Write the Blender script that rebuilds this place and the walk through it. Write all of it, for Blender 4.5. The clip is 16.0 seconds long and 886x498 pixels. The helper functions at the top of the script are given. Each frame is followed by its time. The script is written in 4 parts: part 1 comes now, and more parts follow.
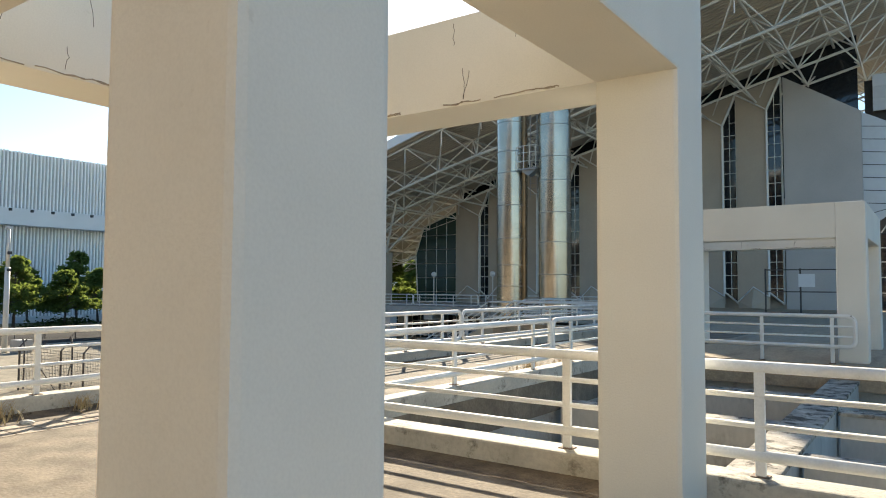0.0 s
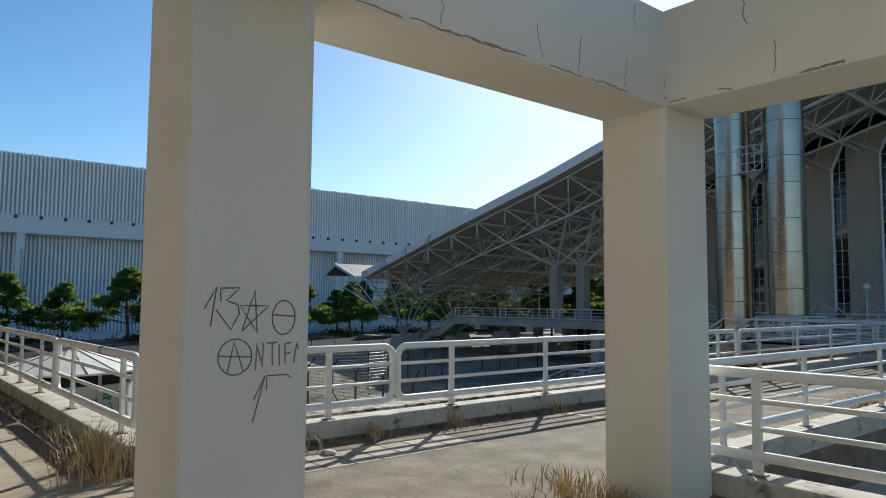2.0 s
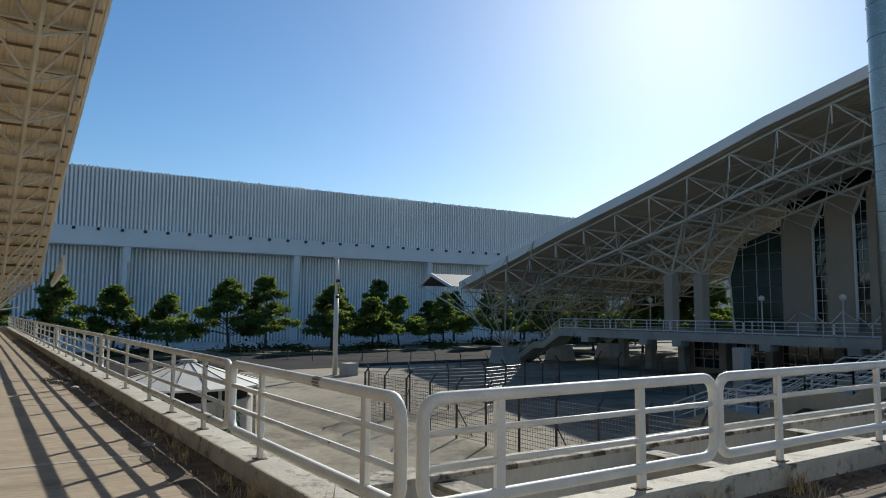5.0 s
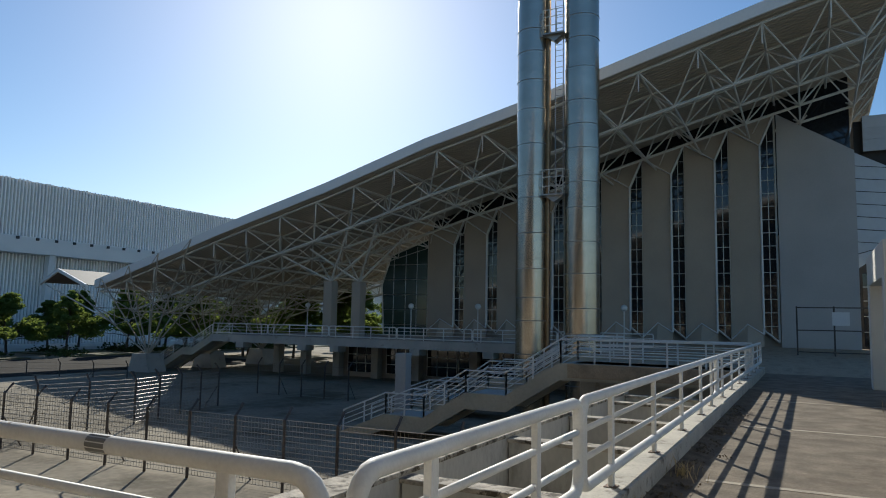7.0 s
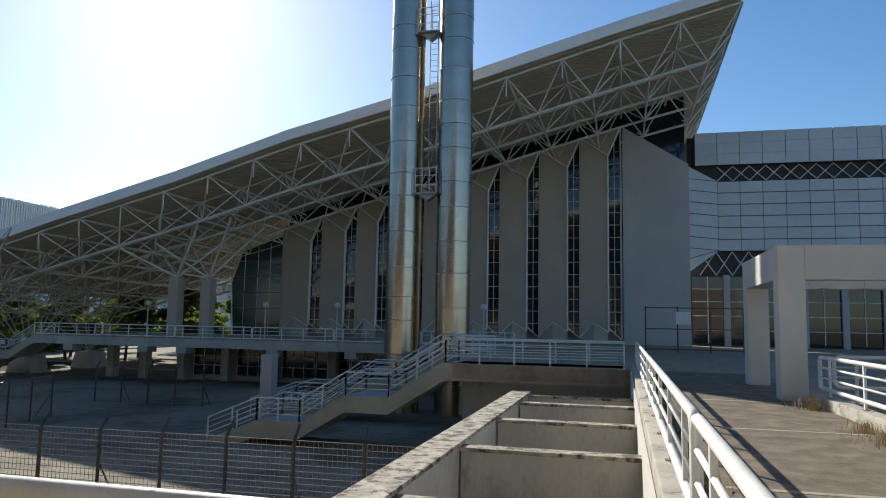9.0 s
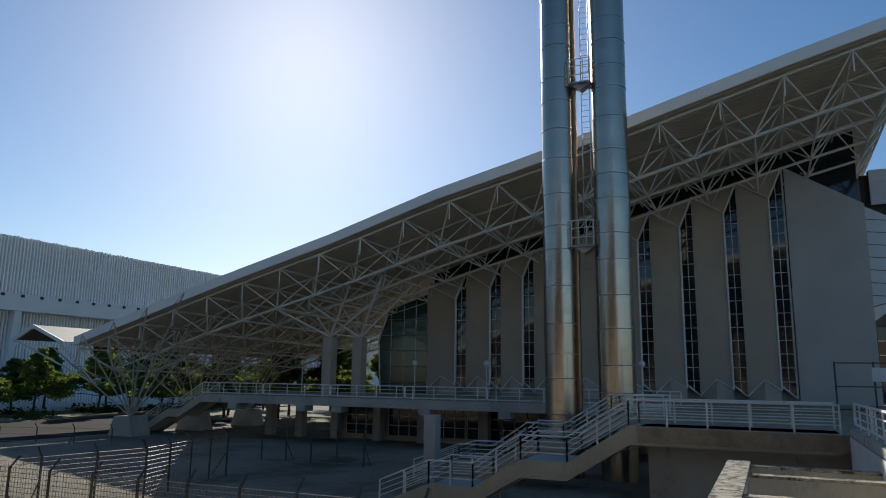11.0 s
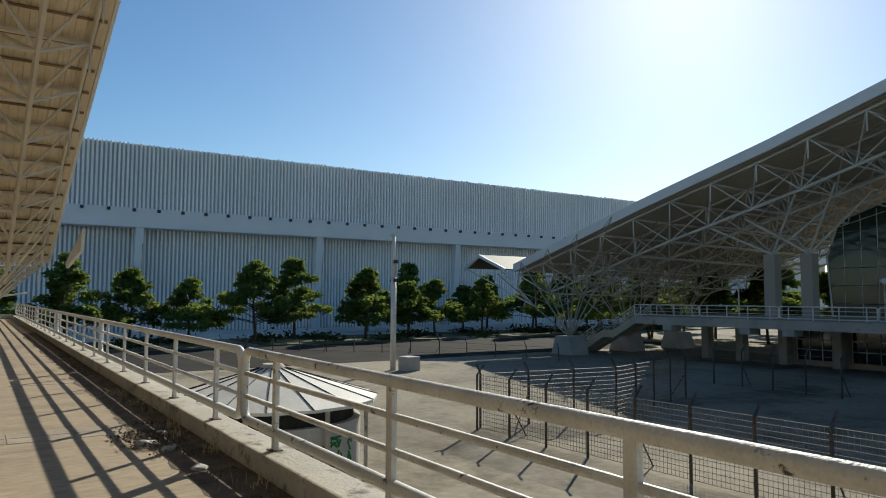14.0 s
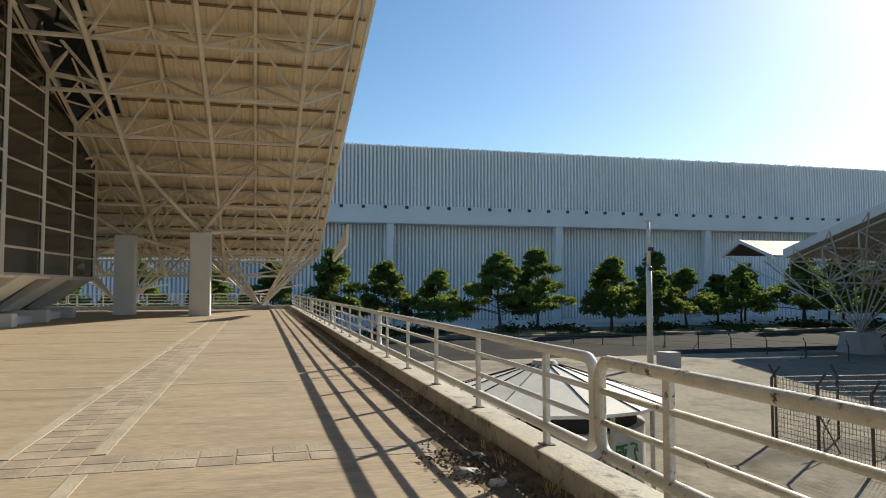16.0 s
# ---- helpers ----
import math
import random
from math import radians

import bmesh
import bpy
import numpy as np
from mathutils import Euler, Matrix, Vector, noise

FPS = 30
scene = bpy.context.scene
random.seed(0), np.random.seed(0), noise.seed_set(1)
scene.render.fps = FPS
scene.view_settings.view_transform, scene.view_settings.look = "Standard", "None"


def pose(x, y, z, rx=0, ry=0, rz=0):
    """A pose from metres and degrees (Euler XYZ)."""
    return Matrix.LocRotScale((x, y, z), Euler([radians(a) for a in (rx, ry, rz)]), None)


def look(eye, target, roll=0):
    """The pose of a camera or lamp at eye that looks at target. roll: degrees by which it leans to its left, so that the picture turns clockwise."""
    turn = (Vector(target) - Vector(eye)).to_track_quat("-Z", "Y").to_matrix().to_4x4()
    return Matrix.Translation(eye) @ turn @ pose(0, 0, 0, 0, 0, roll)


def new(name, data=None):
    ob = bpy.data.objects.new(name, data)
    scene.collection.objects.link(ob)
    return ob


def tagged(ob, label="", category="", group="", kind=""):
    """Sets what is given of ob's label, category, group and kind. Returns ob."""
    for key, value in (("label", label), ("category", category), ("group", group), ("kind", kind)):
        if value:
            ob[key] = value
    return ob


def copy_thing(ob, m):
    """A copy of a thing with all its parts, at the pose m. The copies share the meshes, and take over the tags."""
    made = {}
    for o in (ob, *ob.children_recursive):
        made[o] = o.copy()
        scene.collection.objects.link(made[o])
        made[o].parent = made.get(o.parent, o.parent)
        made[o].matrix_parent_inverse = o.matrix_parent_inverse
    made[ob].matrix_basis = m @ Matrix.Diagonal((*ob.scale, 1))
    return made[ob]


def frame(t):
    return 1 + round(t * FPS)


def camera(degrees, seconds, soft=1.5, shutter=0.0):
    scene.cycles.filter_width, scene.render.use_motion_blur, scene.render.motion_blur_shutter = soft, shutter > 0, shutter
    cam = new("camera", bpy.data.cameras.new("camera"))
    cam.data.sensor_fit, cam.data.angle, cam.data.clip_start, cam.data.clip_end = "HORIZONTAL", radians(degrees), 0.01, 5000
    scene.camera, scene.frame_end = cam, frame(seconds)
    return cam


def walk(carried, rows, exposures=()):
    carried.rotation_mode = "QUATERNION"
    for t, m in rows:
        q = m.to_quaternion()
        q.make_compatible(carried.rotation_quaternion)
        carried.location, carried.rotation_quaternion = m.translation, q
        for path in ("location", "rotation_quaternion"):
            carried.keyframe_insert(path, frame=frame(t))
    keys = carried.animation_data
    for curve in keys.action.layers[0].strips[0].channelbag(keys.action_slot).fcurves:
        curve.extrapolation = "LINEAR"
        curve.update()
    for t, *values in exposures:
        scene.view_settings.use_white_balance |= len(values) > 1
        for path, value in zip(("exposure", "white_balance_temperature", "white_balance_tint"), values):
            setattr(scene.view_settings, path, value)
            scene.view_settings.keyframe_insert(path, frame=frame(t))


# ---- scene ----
cam = camera(64.71, 16.0, 1.05)
# seconds, x, y, z, yaw, pitch, roll
ROWS = [
    (0, 4.636, 1.806, 1.482, 35.20, 3.11, -0.33),
    (0.5, 4.105, 1.857, 1.499, 39.12, 3.70, -0.26),
    (1, 3.625, 1.882, 1.506, 43.36, 3.83, -0.44),
    (1.5, 3.130, 1.870, 1.490, 48.11, 4.04, -0.37),
    (2, 2.597, 1.826, 1.470, 49.73, 4.27, -0.40),
    (2.5, 2.035, 1.793, 1.479, 54.62, 4.40, -0.29),
    (3, 1.490, 1.785, 1.483, 57.89, 4.70, -0.53),
    (3.5, 0.999, 1.808, 1.472, 58.32, 4.86, -0.35),
    (6, -1.572, 1.757, 1.451, 48.84, 6.04, -0.11),
    (6.5, -2.083, 1.819, 1.494, 39.18, 5.84, -0.60),
    (7, -2.561, 1.840, 1.493, 27.53, 5.81, -1.10),
    (7.5, -3.013, 1.836, 1.473, 23.32, 5.79, -1.08),
    (8, -3.529, 1.820, 1.522, 19.21, 5.76, -1.08),
    (8.5, -4.005, 1.820, 1.511, 15.16, 5.84, -1.12),
    (9, -4.445, 1.901, 1.518, 14.32, 5.92, -1.04),
    (9.5, -4.919, 2.052, 1.567, 18.09, 7.09, -0.73),
    (10, -5.407, 2.251, 1.610, 21.93, 9.54, -0.73),
    (12.5, -7.470, 1.682, 1.492, 33.08, 9.03, -0.89),
    (13, -7.964, 1.738, 1.444, 42.45, 5.78, -0.36),
    (13.5, -8.574, 1.788, 1.478, 47.08, 4.40, -0.20),
    (14, -9.168, 1.801, 1.440, 56.33, 3.91, -0.20),
    (14.5, -9.639, 1.744, 1.439, 63.19, 3.81, -0.17),
    (15, -10.119, 1.730, 1.486, 66.42, 3.37, 0.06),
    (15.5, -10.651, 1.694, 1.483, 72.64, 3.06, 0.03),
    (16, -11.252, 1.671, 1.424, 75.28, 3.14, 0.06),
]
walk(cam, [(t, pose(x, y, z, 90 + pitch, roll, yaw)) for t, x, y, z, yaw, pitch, roll in ROWS],
     exposures=[(0, 1.3, 7200, 8), (1.0, .98, 6700, 7), (1.5, .75, 5950, 6), (2.5, 0, 6200, 4), (3.5, .15, 6250, 4), (6, .05, 6000, 7), (7, .05, 6250, 7), (9, .35, 6350, 8), (10, .35, 6350, 9), (12.3, -.8, 6400, 6), (13, -.25, 6500, 4), (14.5, .15, 6500, 4), (16, .45, 6800, 6)])

# ---- world, sun ----
SUN_YAW, SUN_UP = 36.8, 27.3      # degrees left of +y, above the horizon
world = bpy.data.worlds.new("world")
scene.world = world
world.use_nodes = True
wn = world.node_tree
sky = wn.nodes.new("ShaderNodeTexSky")
sky.sky_type = 'NISHITA'
sky.sun_disc = False
sky.sun_elevation = radians(SUN_UP)
sky.sun_rotation = radians(-SUN_YAW)
sky.air_density, sky.dust_density, sky.ozone_density = 1.0, 0.4, 3.5
bg = wn.nodes["Background"]
bg.inputs["Strength"].default_value = 0.1
hue = wn.nodes.new("ShaderNodeHueSaturation")
hue.inputs["Saturation"].default_value = 1.15
wn.links.new(sky.outputs[0], hue.inputs["Color"])
wn.links.new(hue.outputs[0], bg.inputs[0])
sun_data = bpy.data.lights.new("sun", 'SUN')
sun_data.energy, sun_data.angle, sun_data.color = 5.0, radians(0.53), (1.0, 0.93, 0.82)
sun = new("sun", sun_data)
to_sun = Vector((-math.sin(radians(SUN_YAW)) * math.cos(radians(SUN_UP)),
                 math.cos(radians(SUN_YAW)) * math.cos(radians(SUN_UP)), math.sin(radians(SUN_UP))))
sun.matrix_world = look(to_sun * 60, (0, 0, 0))


# ---- materials ----
def material(name, base, rough=0.7, metal=0.0, spots=0.25, fine=40.0, coarse=1.2, bump=0.15, tint=None, stain=None, per_object=0.0,
             spec=0.5, stretch=(1, 1, 1)):
    """A painted, mineral or metal surface: base colour with two scales of variation, optional stains and fine relief."""
    m = bpy.data.materials.new(name)
    m.use_nodes = True
    nt = m.node_tree
    n, l = nt.nodes, nt.links
    b = n["Principled BSDF"]
    b.inputs["Roughness"].default_value, b.inputs["Metallic"].default_value = rough, metal
    b.inputs["Specular IOR Level"].default_value = spec
    co = n.new("ShaderNodeTexCoord")
    mp = n.new("ShaderNodeMapping")
    mp.inputs["Scale"].default_value = stretch
    geo = n.new("ShaderNodeNewGeometry")
    l.new(geo.outputs["Position"], mp.inputs["Vector"])
    big = n.new("ShaderNodeTexNoise")
    big.inputs["Scale"].default_value, big.inputs["Detail"].default_value = coarse, 5
    small = n.new("ShaderNodeTexNoise")
    small.inputs["Scale"].default_value, small.inputs["Detail"].default_value = fine, 4
    for t in (big, small):
        l.new(mp.outputs[0], t.inputs["Vector"])
    dark = [c * (1 - spots) for c in base]
    light = [min(1, c * (1 + spots * 0.5)) for c in base]
    r1 = n.new("ShaderNodeValToRGB")
    r1.color_ramp.elements[0].position, r1.color_ramp.elements[1].position = 0.32, 0.7
    r1.color_ramp.elements[0].color, r1.color_ramp.elements[1].color = (*(tint or dark), 1), (*light, 1)
    l.new(big.outputs[0], r1.inputs[0])
    mix = n.new("ShaderNodeMix")
    mix.data_type, mix.blend_type = 'RGBA', 'MULTIPLY'
    mix.inputs[0].default_value = 1.0
    r2 = n.new("ShaderNodeValToRGB")
    r2.color_ramp.elements[0].position, r2.color_ramp.elements[1].position = 0.3, 0.62
    r2.color_ramp.elements[0].color, r2.color_ramp.elements[1].color = (1 - spots * 0.7,) * 3 + (1,), (1, 1, 1, 1)
    l.new(small.outputs[0], r2.inputs[0])
    l.new(r1.outputs[0], mix.inputs[6])
    l.new(r2.outputs[0], mix.inputs[7])
    last = mix.outputs[2]
    if stain:
        colour, scale, low, high = stain
        st = n.new("ShaderNodeTexNoise")
        st.inputs["Scale"].default_value, st.inputs["Detail"].default_value, st.inputs["Roughness"].default_value = scale, 8, 0.7
        l.new(mp.outputs[0], st.inputs["Vector"])
        rs = n.new("ShaderNodeMapRange")
        rs.inputs[1].default_value, rs.inputs[2].default_value = low, high
        l.new(st.outputs[0], rs.inputs[0])
        ms = n.new("ShaderNodeMix")
        ms.data_type = 'RGBA'
        l.new(rs.outputs[0], ms.inputs[0])
        l.new(last, ms.inputs[6])
        ms.inputs[7].default_value = (*colour, 1)
        last = ms.outputs[2]
    if per_object:
        oi = n.new("ShaderNodeObjectInfo")
        mr = n.new("ShaderNodeMapRange")
        mr.inputs[3].default_value, mr.inputs[4].default_value = 1 - per_object, 1 + per_object
        l.new(oi.outputs["Random"], mr.inputs[0])
        mo = n.new("ShaderNodeMix")
        mo.data_type, mo.blend_type = 'RGBA', 'MULTIPLY'
        mo.inputs[0].default_value = 1.0
        l.new(last, mo.inputs[6])
        cc = n.new("ShaderNodeCombineColor")
        for i in range(3):
            l.new(mr.outputs[0], cc.inputs[i])
        l.new(cc.outputs[0], mo.inputs[7])
        last = mo.outputs[2]
    l.new(last, b.inputs["Base Color"])
    if bump:
        bp = n.new("ShaderNodeBump")
        bp.inputs["Strength"].default_value, bp.inputs["Distance"].default_value = bump, 0.02
        l.new(small.outputs[0], bp.inputs["Height"])
        l.new(bp.outputs[0], b.inputs["Normal"])
    return m


def glass(name, colour, rough=0.05):
    m = bpy.data.materials.new(name)
    m.use_nodes = True
    b = m.node_tree.nodes["Principled BSDF"]
    b.inputs["Base Color"].default_value = (*colour, 1)
    b.inputs["Roughness"].default_value, b.inputs["Specular IOR Level"].default_value = rough, 0.6
    return m


WHITE_PAINT = material("white_rail_paint", (0.78, 0.765, 0.72), 0.6, spots=0.12, fine=60, coarse=3, bump=0.08, spec=0.3,
                       stain=((0.16, 0.12, 0.08), 9, 0.66, 0.72))
FLAKY_PAINT = material("flaking_rail_paint", (0.72, 0.69, 0.62), 0.55, spots=0.2, fine=60, coarse=3, bump=0.3,
                       stain=((0.09, 0.07, 0.05), 10, 0.585, 0.65), spec=0.25)
PLASTER = material("cream_painted_plaster", (0.72, 0.69, 0.61), 0.75, spots=0.07, fine=90, coarse=0.9, bump=0.12,
                   stain=((0.5, 0.45, 0.36), 3.0, 0.66, 0.8))
CRACK = material("crack_dark", (0.12, 0.1, 0.08), 0.9, bump=0)
INK = material("graffiti_ink", (0.17, 0.17, 0.16), 0.6, spots=0.3, fine=120, bump=0)
DECK = material("dusty_concrete_deck", (0.50, 0.385, 0.255), 0.85, spots=0.38, fine=26, coarse=1.6, bump=0.4,
                stain=((0.21, 0.165, 0.115), 1.6, 0.48, 0.68), stretch=(1, 0.22, 1))
# darker brown than DECK, for the slabs of the bridge
BRIDGE_DECK = material("brown_bridge_deck", (0.25, 0.205, 0.15), 0.9, spots=0.35, fine=30, coarse=2.5, bump=0.4,
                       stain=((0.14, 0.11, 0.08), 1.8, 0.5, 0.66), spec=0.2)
ASPHALT = material("worn_asphalt", (0.05, 0.046, 0.042), 0.95, spec=0.05, spots=0.3, fine=8, coarse=0.25, bump=0.2, stain=((0.1, 0.09, 0.07), 0.3, 0.58, 0.7))
NEAR_STEEL = material("weathered_cream_steel", (0.74, 0.66, 0.53), 0.6, spots=0.2, fine=20, coarse=0.5, bump=0.0)
# dark colour holds the shade under the tip roof
SHADED_SHEET = material("shaded_roof_sheet", (0.16, 0.145, 0.12), 0.7, spots=0.15, fine=6, coarse=0.4, bump=0.0)
KERB = material("stained_kerb_concrete", (0.52, 0.48, 0.40), 0.85, spots=0.2, fine=30, coarse=2, bump=0.4,
                stain=((0.09, 0.075, 0.055), 3.5, 0.55, 0.68))
CONCRETE = material("grey_concrete", (0.45, 0.43, 0.38), 0.85, spots=0.2, fine=20, coarse=0.6, bump=0.3,
                    stain=((0.15, 0.13, 0.1), 1.6, 0.58, 0.75))
MOSSY = material("lichen_stained_concrete", (0.52, 0.46, 0.37), 0.9, spots=0.45, fine=18, coarse=4.0, bump=0.7,
                 stain=((0.075, 0.06, 0.04), 4.5, 0.5, 0.58))
GROUND = material("pale_worn_paving", (0.34, 0.295, 0.22), 0.95, spec=0.15, spots=0.3, fine=4, coarse=0.12, bump=0.2,
                  stain=((0.13, 0.11, 0.075), 0.22, 0.5, 0.66))
PIER = material("grey_wall_panel", (0.43, 0.37, 0.295), 0.8, spots=0.08, fine=12, coarse=0.4, bump=0.1)
PALE_WALL = material("pale_wall_panel", (0.46, 0.445, 0.42), 0.7, spots=0.08, fine=12, coarse=0.4, bump=0.1)
WHITE_STEEL = material("white_truss_steel", (0.70, 0.68, 0.62), 0.5, spots=0.15, fine=20, coarse=0.5, bump=0.0)
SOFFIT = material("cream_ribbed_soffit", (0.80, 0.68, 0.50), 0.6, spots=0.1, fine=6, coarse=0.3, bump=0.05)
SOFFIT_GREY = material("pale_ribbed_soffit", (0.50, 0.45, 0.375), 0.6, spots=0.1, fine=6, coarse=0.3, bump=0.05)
FASCIA = material("white_fascia_metal", (0.74, 0.74, 0.72), 0.45, spots=0.05, fine=6, coarse=0.2, bump=0.0)
CLAD = material("grey_cladding_panel", (0.60, 0.62, 0.63), 0.5, spots=0.08, fine=3, coarse=0.2, bump=0.0, per_object=0.05)
JOINT = material("dark_joint", (0.06, 0.06, 0.06), 0.8, bump=0)
HALL = material("ribbed_hall_metal", (0.93, 0.91, 0.88), 0.5, metal=0.0, spots=0.1, fine=3, coarse=0.08, bump=0.0)
HALL_GAP = material("hall_backing_sheet", (0.46, 0.445, 0.42), 0.6, spots=0.1, fine=3, coarse=0.1, bump=0)
STEEL = material("polished_stack_steel", (0.50, 0.44, 0.36), 0.27, metal=1.0, spots=0.12, fine=3, coarse=0.5, bump=0.03, stretch=(1, 1, 3))
DARK_GLASS = glass("dark_window_glass", (0.012, 0.014, 0.018))
GREEN_GLASS = glass("green_window_glass", (0.03, 0.055, 0.045), 0.08)
BARK = material("tree_bark", (0.10, 0.08, 0.06), 0.95, spots=0.3, fine=30, bump=0.5)
LEAF = material("leaf_green", (0.115, 0.165, 0.05), 0.95, spec=0.08, spots=0.45, fine=5, coarse=0.9, bump=0, per_object=0.3)
lt = LEAF.node_tree
tl = lt.nodes.new("ShaderNodeBsdfTranslucent")
tl.inputs["Color"].default_value = (0.26, 0.33, 0.07, 1)
mx = lt.nodes.new("ShaderNodeMixShader")
mx.inputs[0].default_value = 0.4
lt.links.new(lt.nodes["Principled BSDF"].outputs[0], mx.inputs[1])
lt.links.new(tl.outputs[0], mx.inputs[2])
lt.links.new(mx.outputs[0], lt.nodes["Material Output"].inputs[0])
BUSH = material("bush_green", (0.06, 0.085, 0.03), 0.95, spec=0.08, spots=0.45, fine=6, coarse=0.9, bump=0, per_object=0.3)
STRAW = material("dry_straw", (0.52, 0.39, 0.2), 0.9, spots=0.35, fine=60, coarse=6, bump=0)
DIRT = material("dark_leaf_dirt", (0.19, 0.14, 0.09), 0.95, spots=0.4, fine=50, coarse=5, bump=0.6)
FENCE = material("dark_fence_steel", (0.10, 0.085, 0.075), 0.6, metal=0.3, spots=0.3, fine=30, bump=0.1)
DOME = material("pale_kiosk_roof", (0.82, 0.78, 0.69), 0.7, spots=0.12, fine=14, coarse=1.5, bump=0.1)
TAR_SHADE = material("black_tar_and_shade", (0.02, 0.02, 0.02), 0.8, bump=0)
GREEN_SPRAY = material("green_spray_paint", (0.02, 0.25, 0.06), 0.6, spots=0.3, fine=20, bump=0)
LAMP_GLASS = glass("milky_lamp_glass", (0.7, 0.7, 0.66), 0.3)
PALE_ROAD = material("pale_road_concrete", (0.66, 0.62, 0.55), 0.85, spots=0.15, fine=3, coarse=0.2, bump=0.1)
SOIL = material("dry_verge_soil", (0.17, 0.15, 0.08), 0.95, spots=0.4, fine=6, coarse=0.4, bump=0.4, stain=((0.07, 0.09, 0.03), 0.5, 0.5, 0.6))
RUST = material("rusty_base_plate", (0.22, 0.15, 0.10), 0.8, spots=0.4, fine=60, coarse=8, bump=0.3)
SPALL = material("spalled_plaster", (0.42, 0.35, 0.27), 0.9, spots=0.4, fine=80, coarse=12, bump=0.6)
BASIN = material("stained_basin_wall", (0.50, 0.48, 0.43), 0.85, spots=0.15, fine=16, coarse=0.8, bump=0.2,
                 stain=((0.2, 0.17, 0.13), 1.3, 0.56, 0.75), stretch=(1, 1, 0.45))
STAIR = material("ochre_stair_concrete", (0.50, 0.45, 0.34), 0.85, spots=0.15, fine=10, coarse=0.7, bump=0.2, stain=((0.2, 0.17, 0.12), 0.9, 0.6, 0.8))
STEEL_GREY = material("grey_galvanised_steel", (0.40, 0.40, 0.39), 0.4, metal=0.7, spots=0.2, fine=20, coarse=1, bump=0.05)
COPPER = material("warm_brown_pipe", (0.35, 0.24, 0.14), 0.4, metal=0.8, spots=0.3, fine=8, coarse=1, bump=0.05)
BROWN_GLASS = glass("brown_window_glass", (0.035, 0.03, 0.022), 0.1)
DULL_STEEL = material("weathered_strut_steel", (0.46, 0.41, 0.33), 0.6, spots=0.2, fine=10, coarse=0.6, bump=0.0)
RUSTY_STEEL = material("rusty_purlin_steel", (0.30, 0.20, 0.11), 0.7, spots=0.3, fine=8, coarse=0.6, bump=0.0)
RED_SPRAY = material("faded_red_spray", (0.42, 0.16, 0.08), 0.8, spots=0.4, fine=30, coarse=6, bump=0)
KIOSK_WALL = material("kiosk_wall_paint", (0.52, 0.50, 0.45), 0.8, spots=0.15, fine=16, coarse=1, bump=0.15, stain=((0.25, 0.22, 0.18), 1.5, 0.58, 0.75))
WIRE = material("fence_wire", (0.30, 0.27, 0.22), 0.5, metal=0.5, spots=0.3, fine=30, coarse=2, bump=0)
TILE = material("small_paving_tile", (0.42, 0.34, 0.25), 0.85, spots=0.25, fine=40, coarse=3, bump=0.3, per_object=0.12)
PALE_JOINT = material("pale_joint_strip", (0.46, 0.39, 0.29), 0.85, spots=0.25, fine=30, coarse=2, bump=0.2)
PALE_LITTER = material("pale_litter", (0.55, 0.52, 0.46), 0.9, spots=0.35, fine=30, coarse=8, bump=0.3)


# ---- mesh helpers ----
def part(name, bm, mat, parent=None, label="", smooth=False):
    """Link a bmesh as one mesh object, under a thing or a part."""
    me = bpy.data.meshes.new(name)
    bm.normal_update()
    bm.to_mesh(me)
    bm.free()
    for m in (mat if isinstance(mat, (list, tuple)) else [mat]):
        me.materials.append(m)
    if smooth:
        for p in me.polygons:
            p.use_smooth = True
    ob = new(name, me)
    if parent is not None:
        ob.parent = parent
    if label:
        tagged(ob, label)
    return ob


def thing(name, x=0, y=0, z=0, rz=0, label="", category="", group="", kind=""):
    ob = new(name)
    ob.matrix_world = pose(x, y, z, 0, 0, rz)
    ob.empty_display_size = 0.2
    return tagged(ob, label, category, group, kind)


def box(bm, x0, x1, y0, y1, z0, z1, bevel=0.0):
    """A box between two corners, its edges rounded by bevel."""
    v = [bm.verts.new((x, y, z)) for z in (z0, z1) for x, y in ((x0, y0), (x1, y0), (x1, y1), (x0, y1))]
    fs = [bm.faces.new([v[i] for i in q]) for q in ((3, 2, 1, 0), (4, 5, 6, 7), (0, 1, 5, 4), (1, 2, 6, 5), (2, 3, 7, 6), (3, 0, 4, 7))]
    if bevel:
        es = list({e for f in fs for e in f.edges})
        bmesh.ops.bevel(bm, geom=es, offset=bevel, segments=2, affect='EDGES', profile=0.6)
    return fs


def tube(bm, pts, r, sides=6, closed=False, across=None):
    """A round bar along a line of points."""
    pts = [Vector(p) for p in pts]
    rings, n = [], len(pts)
    for i, p in enumerate(pts):
        a = pts[i - 1] if (i > 0 or closed) else p
        b = pts[(i + 1) % n] if (i < n - 1 or closed) else p
        d = (b - a).normalized()
        up = Vector(across) if across else Vector((0, 0, 1)) if abs(d.z) < 0.95 else Vector((1, 0, 0))
        u = d.cross(up).normalized()
        w = u.cross(d)
        rings.append([bm.verts.new(p + r * (math.cos(k * math.tau / sides) * u + math.sin(k * math.tau / sides) * w)) for k in range(sides)])
    for i in range(n if closed else n - 1):
        A, B = rings[i], rings[(i + 1) % n]
        for k in range(sides):
            bm.faces.new((A[k], A[(k + 1) % sides], B[(k + 1) % sides], B[k]))
    if not closed:
        bm.faces.new(rings[0][::-1])
        bm.faces.new(rings[-1])


